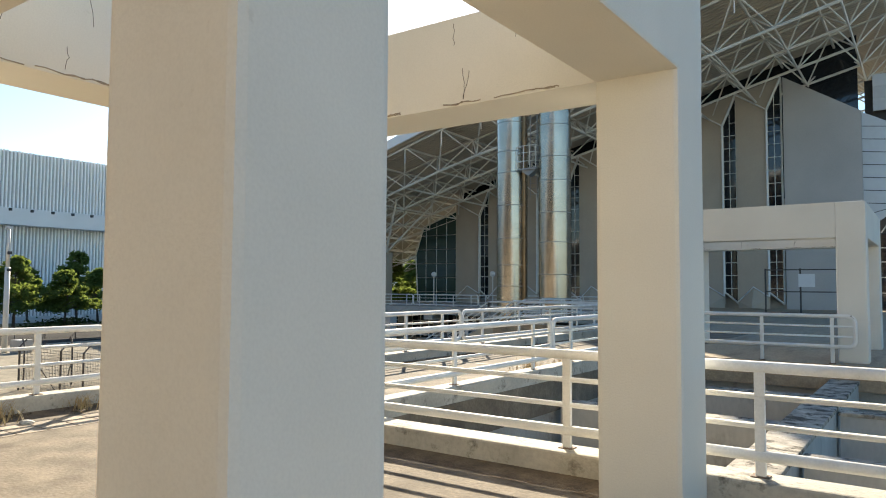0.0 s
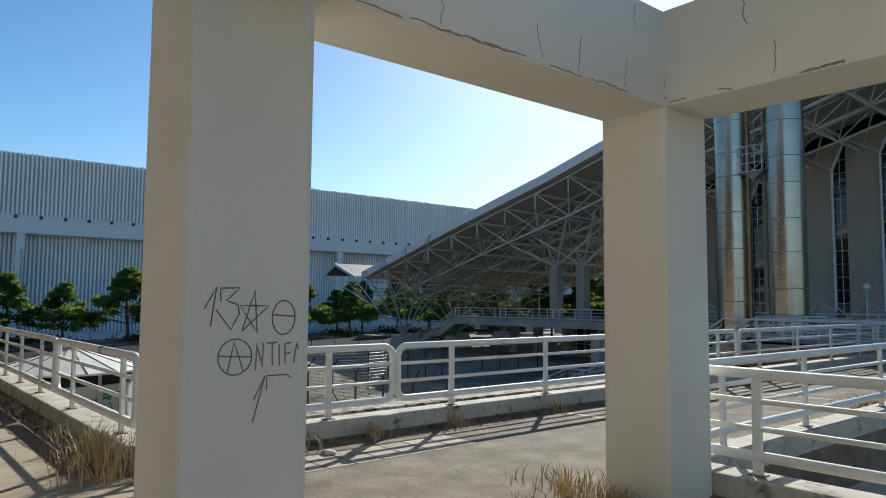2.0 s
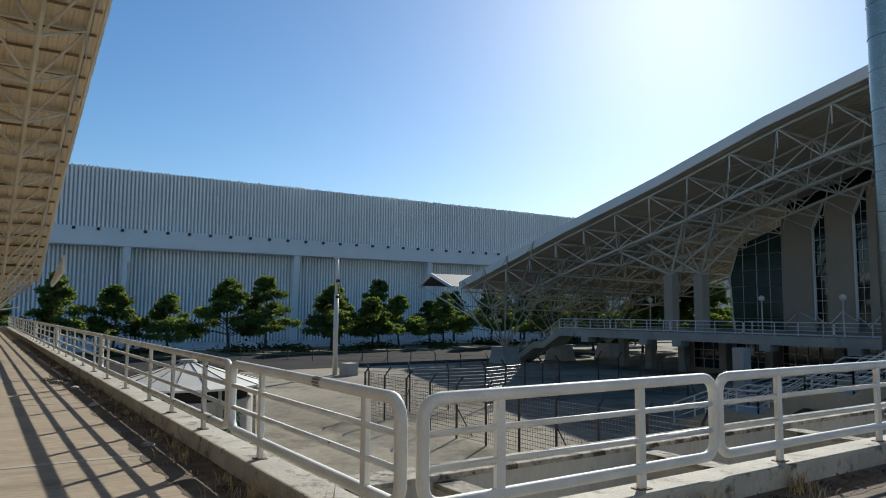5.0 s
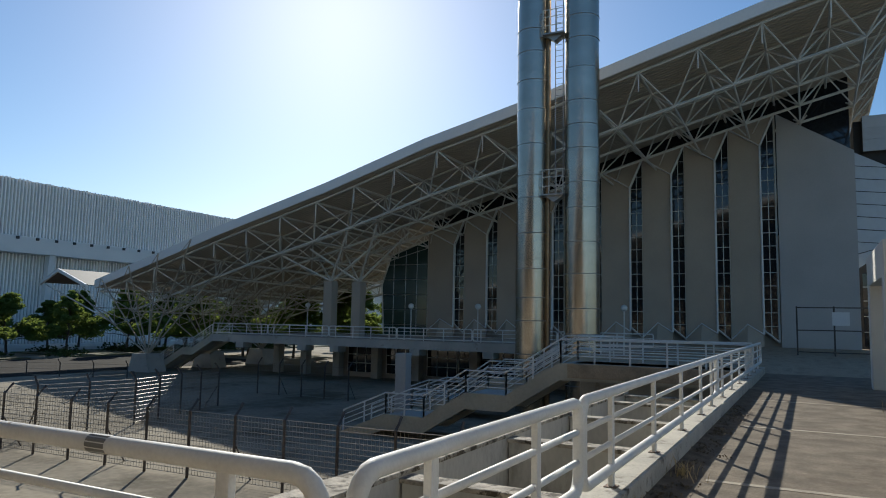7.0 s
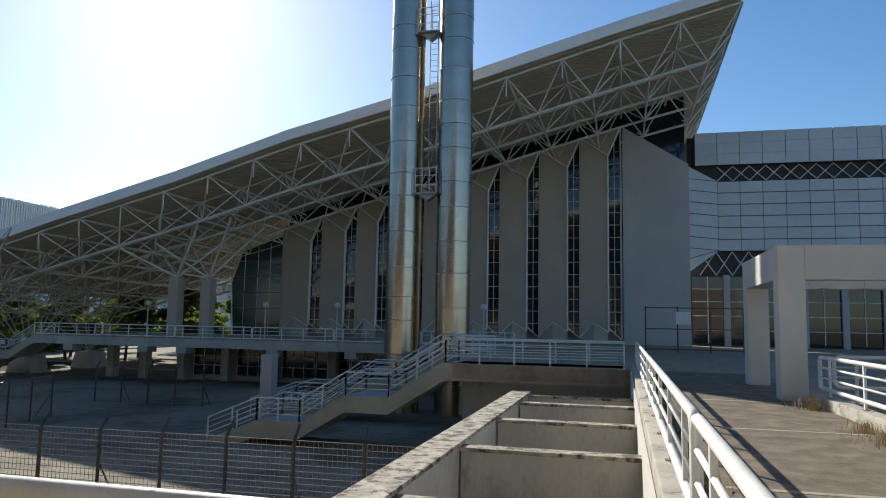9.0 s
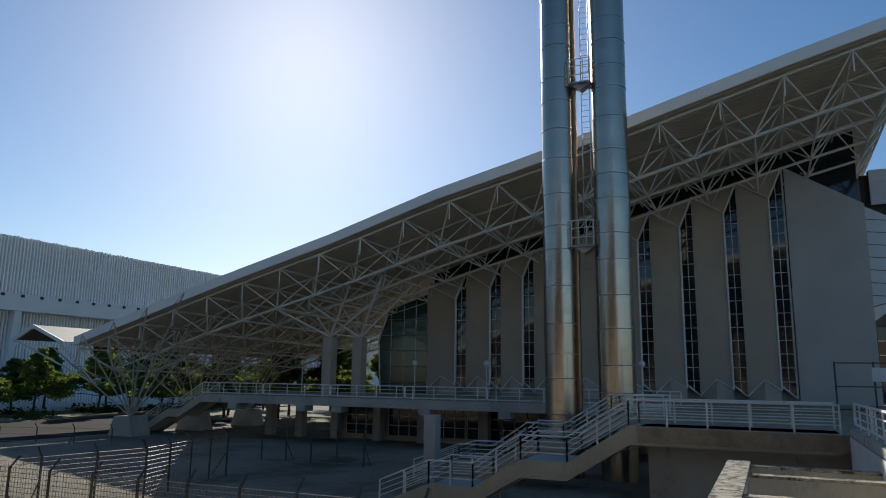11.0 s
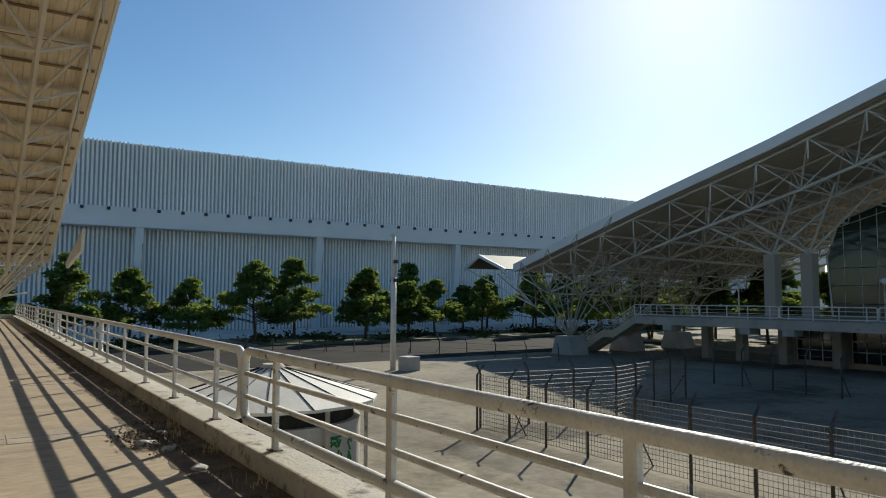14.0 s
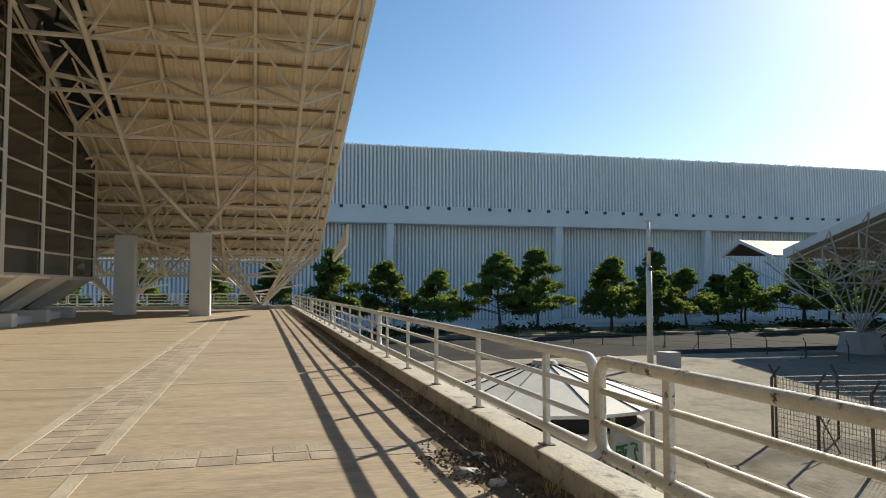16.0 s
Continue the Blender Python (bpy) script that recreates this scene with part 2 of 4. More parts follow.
def prism(bm, ring, d):
    """A flat polygon pushed out by the vector d."""
    d = Vector(d)
    a = [bm.verts.new(p) for p in ring]
    b = [bm.verts.new(Vector(p) + d) for p in ring]
    n = len(ring)
    bm.faces.new(a[::-1])
    bm.faces.new(b)
    for i in range(n):
        bm.faces.new((a[i], a[(i + 1) % n], b[(i + 1) % n], b[i]))
    bmesh.ops.recalc_face_normals(bm, faces=bm.faces[:])


def ribbed(bm, a, b, up, n, depth, duty=0.5):
    """A ribbed sheet from a to b with the height vector up: n ribs pushed out along the sheet's normal."""
    a, b, up = Vector(a), Vector(b), Vector(up)
    step = (b - a) / n
    out = step.cross(up).normalized() * depth
    line = []
    for i in range(n):
        p = a + step * i
        line += [p, p + step * duty * 0.4, p + step * duty * 0.6 + out, p + step * (1 - duty * 0.2) + out]
    line.append(b)
    lo = [bm.verts.new(p) for p in line]
    hi = [bm.verts.new(p + up) for p in line]
    for i in range(len(line) - 1):
        bm.faces.new((lo[i], lo[i + 1], hi[i + 1], hi[i]))


GROUND_Z = -3.3

# ---- ground ----
bm = bmesh.new()
bmesh.ops.create_grid(bm, x_segments=40, y_segments=40, size=1500)
bmesh.ops.translate(bm, vec=(-200, 0, GROUND_Z), verts=bm.verts)
tagged(part("ground", bm, GROUND), "pale dusty worn paving around the halls", "ground", kind="structure")
bm = bmesh.new()
box(bm, -107.5, -87, -60, 140, GROUND_Z - 0.1, GROUND_Z + 0.02)
tagged(part("road", bm, PALE_ROAD), "pale sunlit concrete road before the hall", "road", kind="structure")
bm = bmesh.new()
box(bm, -73.5, -55, -60, 62, GROUND_Z - 0.1, GROUND_Z + 0.02)
tagged(part("road", bm, ASPHALT), "dark worn asphalt road beside the tree row", "road", kind="structure")
for y0, y1 in ((-40, 22), (25, 47), (52, 120)):
    bm = bmesh.new()
    box(bm, -86, -74, y0, y1, GROUND_Z - 0.1, GROUND_Z + 0.14, 0.02)
    tagged(part("planting_bed", bm, SOIL), "dry grassy planting bed with a kerb", "verge", kind="structure")

# ---- deck, bridge ----
KY, KX = 3.86, -4.0        # rail lines: along x at y = KY, along y at x = KX
deck = tagged(new("floor"), "dusty brown concrete walkway deck with worn joints", "floor", kind="structure")
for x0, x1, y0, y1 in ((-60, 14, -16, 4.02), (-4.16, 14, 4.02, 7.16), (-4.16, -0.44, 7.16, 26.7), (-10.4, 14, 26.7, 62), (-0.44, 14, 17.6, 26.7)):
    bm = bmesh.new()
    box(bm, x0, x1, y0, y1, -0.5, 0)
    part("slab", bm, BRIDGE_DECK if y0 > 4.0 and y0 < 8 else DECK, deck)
for x0, x1, y0, y1 in ((-60, -4.16, 3.3, 3.9), (-4.1, 14, 6.5, 7.08), (-4.1, -3.8, 4.0, 26.5), (-0.9, -0.55, 7.2, 26.5), (-10.2, 14, 27.6, 28.0), (-0.44, 14, 17.8, 18.2)):
    bm = bmesh.new()
    box(bm, x0, x1, y0, y1, GROUND_Z - 0.1, -0.5)
    part("retaining_wall", bm, CONCRETE, deck)


bm = bmesh.new()
box(bm, -4.2, -4.163, 4.2, 26.6, -2.7, -0.02)
part("side_face", bm, PLASTER, deck, "white painted side of the bridge")


def kerb(x0, x1, y0, y1, h=0.2):
    bm = bmesh.new()
    box(bm, x0, x1, y0, y1, -0.3, h, 0.02)
    tagged(part("kerb", bm, KERB), "stained pale concrete kerb under the railing", "kerb", kind="structure")


kerb(-60, KX + 0.14, KY - 0.14, KY + 0.16)
kerb(KX - 0.16, KX + 0.14, KY + 0.163, 26.7)
kerb(-60, -59.6, -16, KY - 0.15, 0.25)
kerb(-0.75, 14, 6.88, 7.18)
kerb(-0.75, -0.45, 7.183, 17.9)


# ---- railings ----
def rail_panel(length, posts, mat=WHITE_PAINT, label="white painted tubular steel railing panel on a concrete kerb", low=0.34, top=0.945,
               foot=0.19, start=(0, 0, 0), turn=0, r=0.04):
    """A panel that runs along its own +x: a rounded tube loop, two middle rails and posts down to the kerb."""
    ob = thing("railing", *start, turn, label, "railing", "white railing panels")
    c = 0.12
    loop = []
    for cx, cz, a0 in ((length - c, top - c, 90), (length - c, low + c, 0), (c, low + c, -90), (c, top - c, 180)):
        for k in range(5):
            a = radians(a0 - k * 22.5)
            loop.append((cx + c * math.cos(a), 0, cz + c * math.sin(a)))
    bm = bmesh.new()
    tube(bm, loop, r, 10, True, (0, 1, 0))
    part("frame_loop", bm, mat, ob, smooth=True)
    for i in (1, 2):
        z = low + (top - low) * i / 3
        bm = bmesh.new()
        tube(bm, [(0.0, 0, z), (length, 0, z)], r * 0.55, 6)
        part("middle_rail", bm, mat, ob, smooth=True)
    for p in posts:
        bm = bmesh.new()
        box(bm, p - r * 0.85, p + r * 0.85, -r * 0.5, r * 0.5, foot, top, 0.006)
        post = part("post", bm, mat, ob)
        bm = bmesh.new()
        box(bm, p - 0.06, p + 0.06, -0.05, 0.05, foot, foot + 0.018, 0.004)
        part("base_plate", bm, RUST, post)
    return ob


rail_panel(3.18, (0.44, 2.36), label="white railing panel with a dark sticker and chipped paint", start=(KX - 0.08, KY, 0), turn=180)
rail_panel(8.15, (0.87, 2.92, 4.86, 5.45, 7.35)[:1] + (2.3, 3.63, 5.45, 7.35), FLAKY_PAINT, "long white railing panel with flaking dirty paint", start=(-7.35, KY, 0), turn=180)
x = -15.58
for i in range(5):
    rail_panel(8.68, (0.82, 2.58, 4.34, 6.1, 7.86), start=(x, KY, 0), turn=180)
    x -= 8.76
rail_panel(2.7, (0.56, 1.85), start=(KX, KY + 0.1, 0), turn=90)
y = 6.73
for i in range(3):
    n = 8.0 if i < 2 else 3.9
    rail_panel(n, [q for q in (0.83, 2.57, 4.31, 6.05, 7.3) if q < n - 0.3], start=(KX, y, 0), turn=90)
    y += 8.08
rail_panel(3.3, (0.5, 2.6), start=(-0.42, 7.03, 0))
rail_panel(8.0, (0.62, 2.4, 4.2, 6.0, 7.4), start=(3.0, 7.03, 0))
rail_panel(5.0, (0.5, 2.2, 4.4), start=(-0.6, 7.3, 0), turn=90)
rail_panel(5.2, (0.7, 2.5, 4.5), start=(-0.6, 12.4, 0), turn=90)
rail_panel(3.6, (0.4, 1.9, 3.2), start=(-0.3, 17.75, 0), foot=0.0)
rail_panel(3.0, (0.4, 1.9), start=(4.2, 17.75, 0), foot=0.0)
# dark sticker round the top rail
bm = bmesh.new()
tube(bm, [(-5.29, KY, 0.945), (-5.17, KY, 0.945)], 0.0412, 10)
tagged(part("sticker", bm, INK), "dark torn sticker wrapped round the white rail", "sticker")


# ---- pergolas ----
def pergola(x0, x1, y0, y1, w, under, top):
    cx, cy = (x0 + x1) / 2, (y0 + y1) / 2
    ob = thing("pergola", cx, cy, 0, 0, "cream plastered concrete pergola frame of four columns and beams", "pergola", "pergolas on the deck")
    for a in (x0, x1 - w):
        for b in (y0, y1 - w):
            bm = bmesh.new()
            box(bm, a - cx, a + w - cx, b - cy, b + w - cy, -0.01, under + 0.05, 0.035)
            part("column", bm, PLASTER, ob)
    for a in (x0, x1 - w):
        bm = bmesh.new()
        box(bm, a - cx, a + w - cx, y0 - cy, y1 - cy, under, top, 0.02)
        part("beam", bm, PLASTER, ob)
    for b in (y0, y1 - w):
        bm = bmesh.new()
        box(bm, x0 + w - cx, x1 - w - cx, b - cy + 0.003, b + w - cy - 0.003, under + 0.003, top - 0.003)
        part("beam", bm, PLASTER, ob)
    # hairline cracks and spalled lower edges of the beams
    rnd = random.Random(4)
    for side, lo, hi, fx in (("y", x0 + w, x1 - w, y0 + w), ("y", x0 + w, x1 - w, y1 - w), ("x", y0 + w, y1 - w, x0 + w), ("x", y0 + w, y1 - w, x1 - w)):
        sign = -1 if fx in (y1 - w, x1 - w) else 1
        for k in range(7):
            p = rnd.uniform(lo, hi)
            z = rnd.choice((under + 0.05, top - 0.05))
            d = 1 if z < under + 0.2 else -1
            pts = []
            for q in range(6):
                u, off = p, fx + sign * 0.0005
                pts.append((u - cx, off - cy, z) if side == "y" else (off - cx, u - cy, z))
                p += rnd.uniform(-0.02, 0.02)
                z += d * rnd.uniform(0.02, 0.07)
            bm = bmesh.new()
            tube(bm, pts, 0.0022, 4)
            part("crack", bm, CRACK, ob)
        for k in range(9):
            p = rnd.uniform(lo, hi - 0.3)
            bm = bmesh.new()
            n = rnd.uniform(0.08, 0.35)
            pts = [(p + n * q / 5, fx + sign * 0.001, under + 0.012 + rnd.uniform(0, 0.02)) for q in range(6)]
            tube(bm, [(a - cx, b - cy, z) if side == "y" else (b - cx, a - cy, z) for a, b, z in pts], 0.0045, 4)
            part("spall", bm, SPALL, ob)
    return ob


front = pergola(-0.76, 3.31, 2.84, 6.87, 0.57, 2.90, 3.62)
pergola(-1.23, 3.5, 18.1, 22.6, 0.54, 2.54, 3.27)

# graffiti on the column: strokes in a square 0..10 wide and 0..16 high, from the top left
STROKES = {
    "digit_one": [((1.7, 3.7), (2.6, 1.6), (2.2, 5.4))],
    "digit_three": [((2.95, 3.0), (2.9, 1.7), (4.45, 1.65), (3.4, 2.9), (4.3, 3.3), (4.45, 4.2), (3.8, 5.7), (2.6, 3.8))],
    "star": [((4.7, 5.9), (5.7, 1.9), (5.95, 6.1), (4.5, 3.4), (6.9, 3.4), (4.7, 5.9))],
    "letter_a": [((3.6, 10.0), (4.1, 6.9), (4.9, 9.9)), ((2.95, 8.25), (5.5, 8.45))],
    "letter_n": [((5.9, 9.8), (5.95, 7.2), (6.45, 9.5), (6.5, 7.1))],
    "letter_t": [((6.8, 7.15), (7.7, 7.1)), ((7.25, 7.15), (7.3, 9.4))],
    "letter_i": [((7.85, 7.3), (7.9, 9.5))],
    "letter_f": [((8.4, 9.3), (8.35, 7.3), (8.9, 7.15)), ((8.4, 8.3), (8.85, 8.2))],
    "last_letter": [((9.15, 9.3), (9.4, 7.2), (9.55, 7.9))],
    "lower_mark": [((5.8, 12.7), (6.7, 10.4), (5.75, 14.9)), ((6.85, 11.8), (6.85, 10.4), (8.6, 10.4), (8.9, 10.7))],
}


def on_column(u, v):
    return (-0.189, 2.83 + u * 0.0545, 1.59 - v * 0.0425)


graffiti = thing("graffiti", -0.187, 3.1, 1.0, 0, "thin black hand-drawn graffiti letters on the cream column", "graffiti")
inverse = graffiti.matrix_world.inverted()
rings = {"theta": (8.2, 4.6, 1.0, 1.75), "circle_a": (4.2, 8.4, 1.35, 1.75)}
for name, (u, v, a, b) in rings.items():
    STROKES[name] = [tuple((u + a * math.cos(k * math.tau / 20), v + b * math.sin(k * math.tau / 20)) for k in range(21))]
STROKES["theta"].append(((7.2, 4.3), (9.2, 4.5)))
for name, lines in STROKES.items():
    bm = bmesh.new()
    for line in lines:
        fine = []
        for (a, b), (c, d) in zip(line, line[1:]):
            fine += [(a + (c - a) * k / 3, b + (d - b) * k / 3) for k in range(3)]
        fine.append(line[-1])
        tube(bm, [inverse @ Vector(on_column(u, v)) for u, v in fine], 0.003, 5)
    part(name, bm, INK, graffiti)


# ---- basins beside the bridge ----
def basin(label, walls, floor_z, x0, x1, y0, y1):
    ob = thing("basin", (x0 + x1) / 2, (y0 + y1) / 2, GROUND_Z, 0, label, "basin", "concrete basins")
    cx, cy = (x0 + x1) / 2, (y0 + y1) / 2
    for a, b, c, d, zt in walls:
        bm = bmesh.new()
        box(bm, a - cx, b - cx, c - cy, d - cy, 0, zt - 0.06 - GROUND_Z)
        wall = part("divider", bm, BASIN, ob)
        bm = bmesh.new()
        box(bm, a - cx - 0.025, b - cx + 0.025, c - cy - 0.025, d - cy + 0.025, zt - 0.06 - GROUND_Z, zt - GROUND_Z, 0.015)
        part("coping", bm, MOSSY, wall, "lichen-blackened worn coping")
    bm = bmesh.new()
    box(bm, x0 - cx, x1 - cx, y0 - cy, y1 - cy, floor_z - 0.2 - GROUND_Z, floor_z - GROUND_Z)
    part("basin_floor", bm, MOSSY, ob)


basin("open concrete basin with lichen-stained dividing walls beside the bridge",
      [(-7.25, -6.8, 4.7, 20.4, -0.25)] + [(-6.77, -4.2, yy - 0.13, yy + 0.13, -0.32) for yy in (6.0, 9.1, 12.35, 15.5, 18.5, 20.2)],
      -2.6, -7.0, -4.2, 4.7, 20.4)
basin("open concrete basin with stained walls below the pergola railing",
      [(2.9, 3.35, 7.25, 17.5, -0.28)] + [(-0.4, 2.87, yy - 0.13, yy + 0.13, -0.35) for yy in (9.3, 12.4, 15.4)] + [(3.4, 13.8, yy - 0.13, yy + 0.13, -0.35) for yy in (10.5, 14.0)],
      -1.5, -0.4, 13.8, 7.2, 17.7)

# ---- the sports hall over the court ----
WY, FY = 58.0, 43.0
FASCIA_X, FASCIA_Z = (-59.2, -44.0, -34.0, -25.6, -18.0, -10.4, -4.1, 2.4), (4.35, 8.7, 11.3, 13.8, 15.6, 17.7, 19.4, 21.0)


def roof_z(x):
    return float(np.interp(x, FASCIA_X, FASCIA_Z))


def wall_top(x):
    return float(np.interp(x, [-33.6, -4.5], [9.6, 17.2]))


def roof_kit(bldg, ox, oy, x_list, z_of, y_front, y_back, drop, soffit_mat, cell, rows, depth, hang=0.35, steel=WHITE_STEEL, thick=1.0):
    """A sloping ribbed roof with a fascia on its front edge and a space frame below. ox, oy: the thing's own place."""
    side = 1 if y_back > y_front else -1
    back = Vector((0, y_back - y_front, -drop))
    for a, b in zip(x_list, x_list[1:]):
        A, B = Vector((a - ox, y_front - oy, z_of(a) - 0.5)), Vector((b - ox, y_front - oy, z_of(b) - 0.5))
        n = max(1, int((B - A).length / 0.33))
        st = (B - A) / n
        bm = bmesh.new()
        n_y = max(1, int(abs(y_back - y_front) / 0.36))
        bk = back / n_y
        for k in range(n_y):
            p, q = A + bk * k, A + bk * (k + 1)
            dz = Vector((0, 0, -0.06))
            ring = [p, p + bk * 0.4, p + bk * 0.5 + dz, p + bk * 0.9 + dz, q]
            f = [bm.verts.new(v) for v in ring] + [bm.verts.new(v + (B - A)) for v in ring]
            for j in range(4):
                bm.faces.new((f[j], f[j + 1], f[j + 6], f[j + 5]))
        tagged(part("soffit", bm, soffit_mat, bldg), kind="stuff")
        bm = bmesh.new()
        prism(bm, [A + Vector((0, 0, -0.1)), B + Vector((0, 0, -0.1)), B + Vector((0, 0, 0.62)), A + Vector((0, 0, 0.62))], (0, -0.12 * side, 0))
        part("fascia", bm, FASCIA, bldg)
        bm = bmesh.new()
        up = Vector((0, 0, 0.5))
        prism(bm, [A + up, B + up, B + back + up, A + back + up], (0, 0, 0.05))
        part("roof_sheet", bm, FASCIA, bldg)
    # space frame: top nodes under the soffit, bottom nodes half a bay further and lower
    x0, x1 = x_list[0], x_list[-1]
    nx = int((x1 - x0) / cell)
    cx = (x1 - x0) / nx
    cy = (y_back - y_front) / rows

    def top_node(i, j):
        x = min(max(x0 + i * cx, x0), x1)
        return Vector((x - ox, y_front + 0.5 * side + (j * cy) * 0.96 - oy, z_of(x) - 0.5 - hang - drop * j / rows))

    def low_node(i, j):
        x = x0 + (i + 0.5) * cx
        return Vector((x - ox, y_front + 0.5 * side + ((j + 0.5) * cy) * 0.96 - oy, z_of(x) - 0.5 - depth - drop * (j + 0.5) / rows))

    chords, webs = bmesh.new(), bmesh.new()
    for i in range(nx + 1):
        for j in range(rows + 1):
            if i < nx:
                tube(chords, [top_node(i, j), top_node(i + 1, j)], 0.08 * thick, 5)
            if j < rows:
                tube(chords, [top_node(i, j), top_node(i, j + 1)], 0.09 * thick, 5)
    for i in range(nx):
        for j in range(rows):
            n = low_node(i, j)
            if i < nx - 1:
                tube(chords, [n, low_node(i + 1, j)], 0.1 * thick, 5)
            if j < rows - 1:
                tube(chords, [n, low_node(i, j + 1)], 0.075 * thick, 5)
            for a, b in ((0, 0), (1, 0), (0, 1), (1, 1)):
                tube(webs, [n, top_node(i + a, j + b)], 0.055 * thick, 5)
    for i in range(nx):
        a, b, m = top_node(i, 0), top_node(i + 1, 0), low_node(i, 0)
        tube(webs, [a, Vector((a.x, a.y, a.z - 1.2))], 0.045, 5)
    tagged(part("chord_lattice", chords, steel, bldg), kind="stuff")
    tagged(part("web_lattice", webs, steel, bldg), kind="stuff")
    # purlins that run up and down the slope
    return low_node, nx, rows


bldg = thing("sports_hall", -20, WY, 0, 0, "grey sports hall with tall window strips under a sloping space-frame roof", "building")
BX = 20


def local(pts):
    return [(a + BX, b - WY, c) for a, b, c in pts]


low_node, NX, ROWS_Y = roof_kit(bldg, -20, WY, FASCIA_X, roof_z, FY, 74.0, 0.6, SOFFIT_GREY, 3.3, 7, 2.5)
# clerestory behind the frame
bm = bmesh.new()
prism(bm, local([(-33.4, WY + 0.9, 8.0), (0.4, WY + 0.9, 8.0), (0.4, WY + 0.9, 20.2), (-33.4, WY + 0.9, 11.4)]), (0, 0.1, 0))
part("clerestory", bm, DARK_GLASS, bldg)
# window right edges, measured along the wall
EDGES = (-29.85, -26.64, -23.71, -20.6, -17.4, -14.12, -10.9, -7.67, -4.5)
WIN = 1.0
for i, xr in enumerate(EDGES):
    wz = wall_top(xr)
    xl = xr - WIN
    prev = -33.5 if i == 0 else EDGES[i - 1]
    y = WY
    # glass with a sloped head and foot
    bm = bmesh.new()
    prism(bm, local([(xl, y + 0.25, 1.2), (xr, y + 0.25, 0.35), (xr, y + 0.25, wz), (xl, y + 0.25, wz - 2.3)]), (0, 0.05, 0))
    win = part("window_strip", bm, DARK_GLASS, bldg)
    # frame
    bm = bmesh.new()
    for a, b in (((xl, 1.2), (xr, 0.35)), ((xr, 0.35), (xr, wz)), ((xr, wz), (xl, wz - 2.3)), ((xl, wz - 2.3), (xl, 1.2))):
        tube(bm, local([(a[0], y + 0.22, a[1]), (b[0], y + 0.22, b[1])]), 0.07, 4)
    part("window_frame", bm, WHITE_STEEL, win)
    bm = bmesh.new()
    tube(bm, local([(xl + WIN * 0.5, y + 0.23, 0.8), (xl + WIN * 0.5, y + 0.23, wz - 1.1)]), 0.03, 4)
    z = 1.5
    while z < wz - 1.2:
        a = xl if z < wz - 2.3 else xl + WIN * 0.5
        tube(bm, local([(a, y + 0.23, z), (xr, y + 0.23, z)]), 0.025, 4)
        z += 0.98
    tagged(part("mullion", bm, WHITE_STEEL, win), kind="stuff")
    # pier between this window and the one before: a flat face under a folded head, with a pyramid foot
    zp = wall_top(prev)
    m = (prev + xl) / 2
    bm = bmesh.new()
    prism(bm, local([(prev, y + 0.05, 0.3), (xl, y + 0.05, 0.3), (xl, y + 0.05, wz - 2.3), (prev, y + 0.05, zp)]), (0, 0.3, 0))
    part("pier", bm, PIER, bldg)
    bm = bmesh.new()
    top = [bm.verts.new(p) for p in local([(prev, y + 0.12, zp), (xl, y - 0.02, wz - 2.3), (xr, y + 0.12, wz), (xr, y + 0.5, wz + 0.15), (prev, y + 0.5, zp + 0.15)])]
    bm.faces.new(top[:3])
    bm.faces.new((top[0], top[2], top[3], top[4]))
    part("folded_head", bm, PIER, bldg)
    bm = bmesh.new()
    foot = [bm.verts.new(p) for p in local([(prev, y + 0.1, 0.5), (m, y - 0.7, 0.05), (xl, y + 0.1, 0.9), (m, y + 0.04, 1.6), (prev, y + 0.1, -0.02), (xl, y + 0.1, -0.02)])]
    for q in ((0, 1, 3), (1, 2, 3), (4, 1, 0), (1, 5, 2)):
        bm.faces.new([foot[k] for k in q])
    part("pyramid_foot", bm, PIER, bldg)
    # white edging of the folds
    bm = bmesh.new()
    tube(bm, local([(prev, y, zp), (xl, y - 0.05, wz - 2.3), (xr, y + 0.05, wz)]), 0.08, 4)
    part("fold_edging", bm, FASCIA, bldg)
    bm = bmesh.new()
    tube(bm, local([(prev, y, 0.5), (m, y, 1.62), (xl, y, 0.9)]), 0.05, 4)
    part("foot_edging", bm, FASCIA, bldg)
    bm = bmesh.new()
    tube(bm, local([(xl, y, 0.9), (xl, y, wz - 2.3)]), 0.07, 4)
    part("side_edging", bm, FASCIA, bldg)
bm = bmesh.new()
prism(bm, local([(-4.35, WY + 0.1, -0.1), (0.6, WY + 0.1, -0.1), (0.6, WY + 0.1, 14.0), (-4.35, WY + 0.1, 17.2)]), (0, 0.6, 0))
part("end_wall", bm, PALE_WALL, bldg)
bm = bmesh.new()
box(bm, -33.4 + BX, 0.5 + BX, 0.75, 0.85, -3.2, 8.2)
part("wall", bm, PIER, bldg)
# green glass end bay
ring = [(-38.3, 0.0), (-38.6, 4.7), (-37.6, 7.5), (-33.6, 8.9), (-33.6, 0.0)]
bm = bmesh.new()
prism(bm, local([(a, WY + 0.3, b) for a, b in ring]), (0, 0.08, 0))
green = part("green_glazing", bm, GREEN_GLASS, bldg)
bm = bmesh.new()
for a, b in zip(ring, ring[1:] + ring[:1]):
    tube(bm, local([(a[0], WY + 0.27, a[1]), (b[0], WY + 0.27, b[1])]), 0.08, 4)
part("glazing_frame", bm, WHITE_STEEL, green)
for xx in (-37.3, -36.0, -34.8):
    bm = bmesh.new()
    tube(bm, local([(xx, WY + 0.28, 0.0), (xx, WY + 0.28, 7.4 + (xx + 37.6) * 0.3)]), 0.035, 4)
    part("glazing_bar", bm, STEEL_GREY, green)
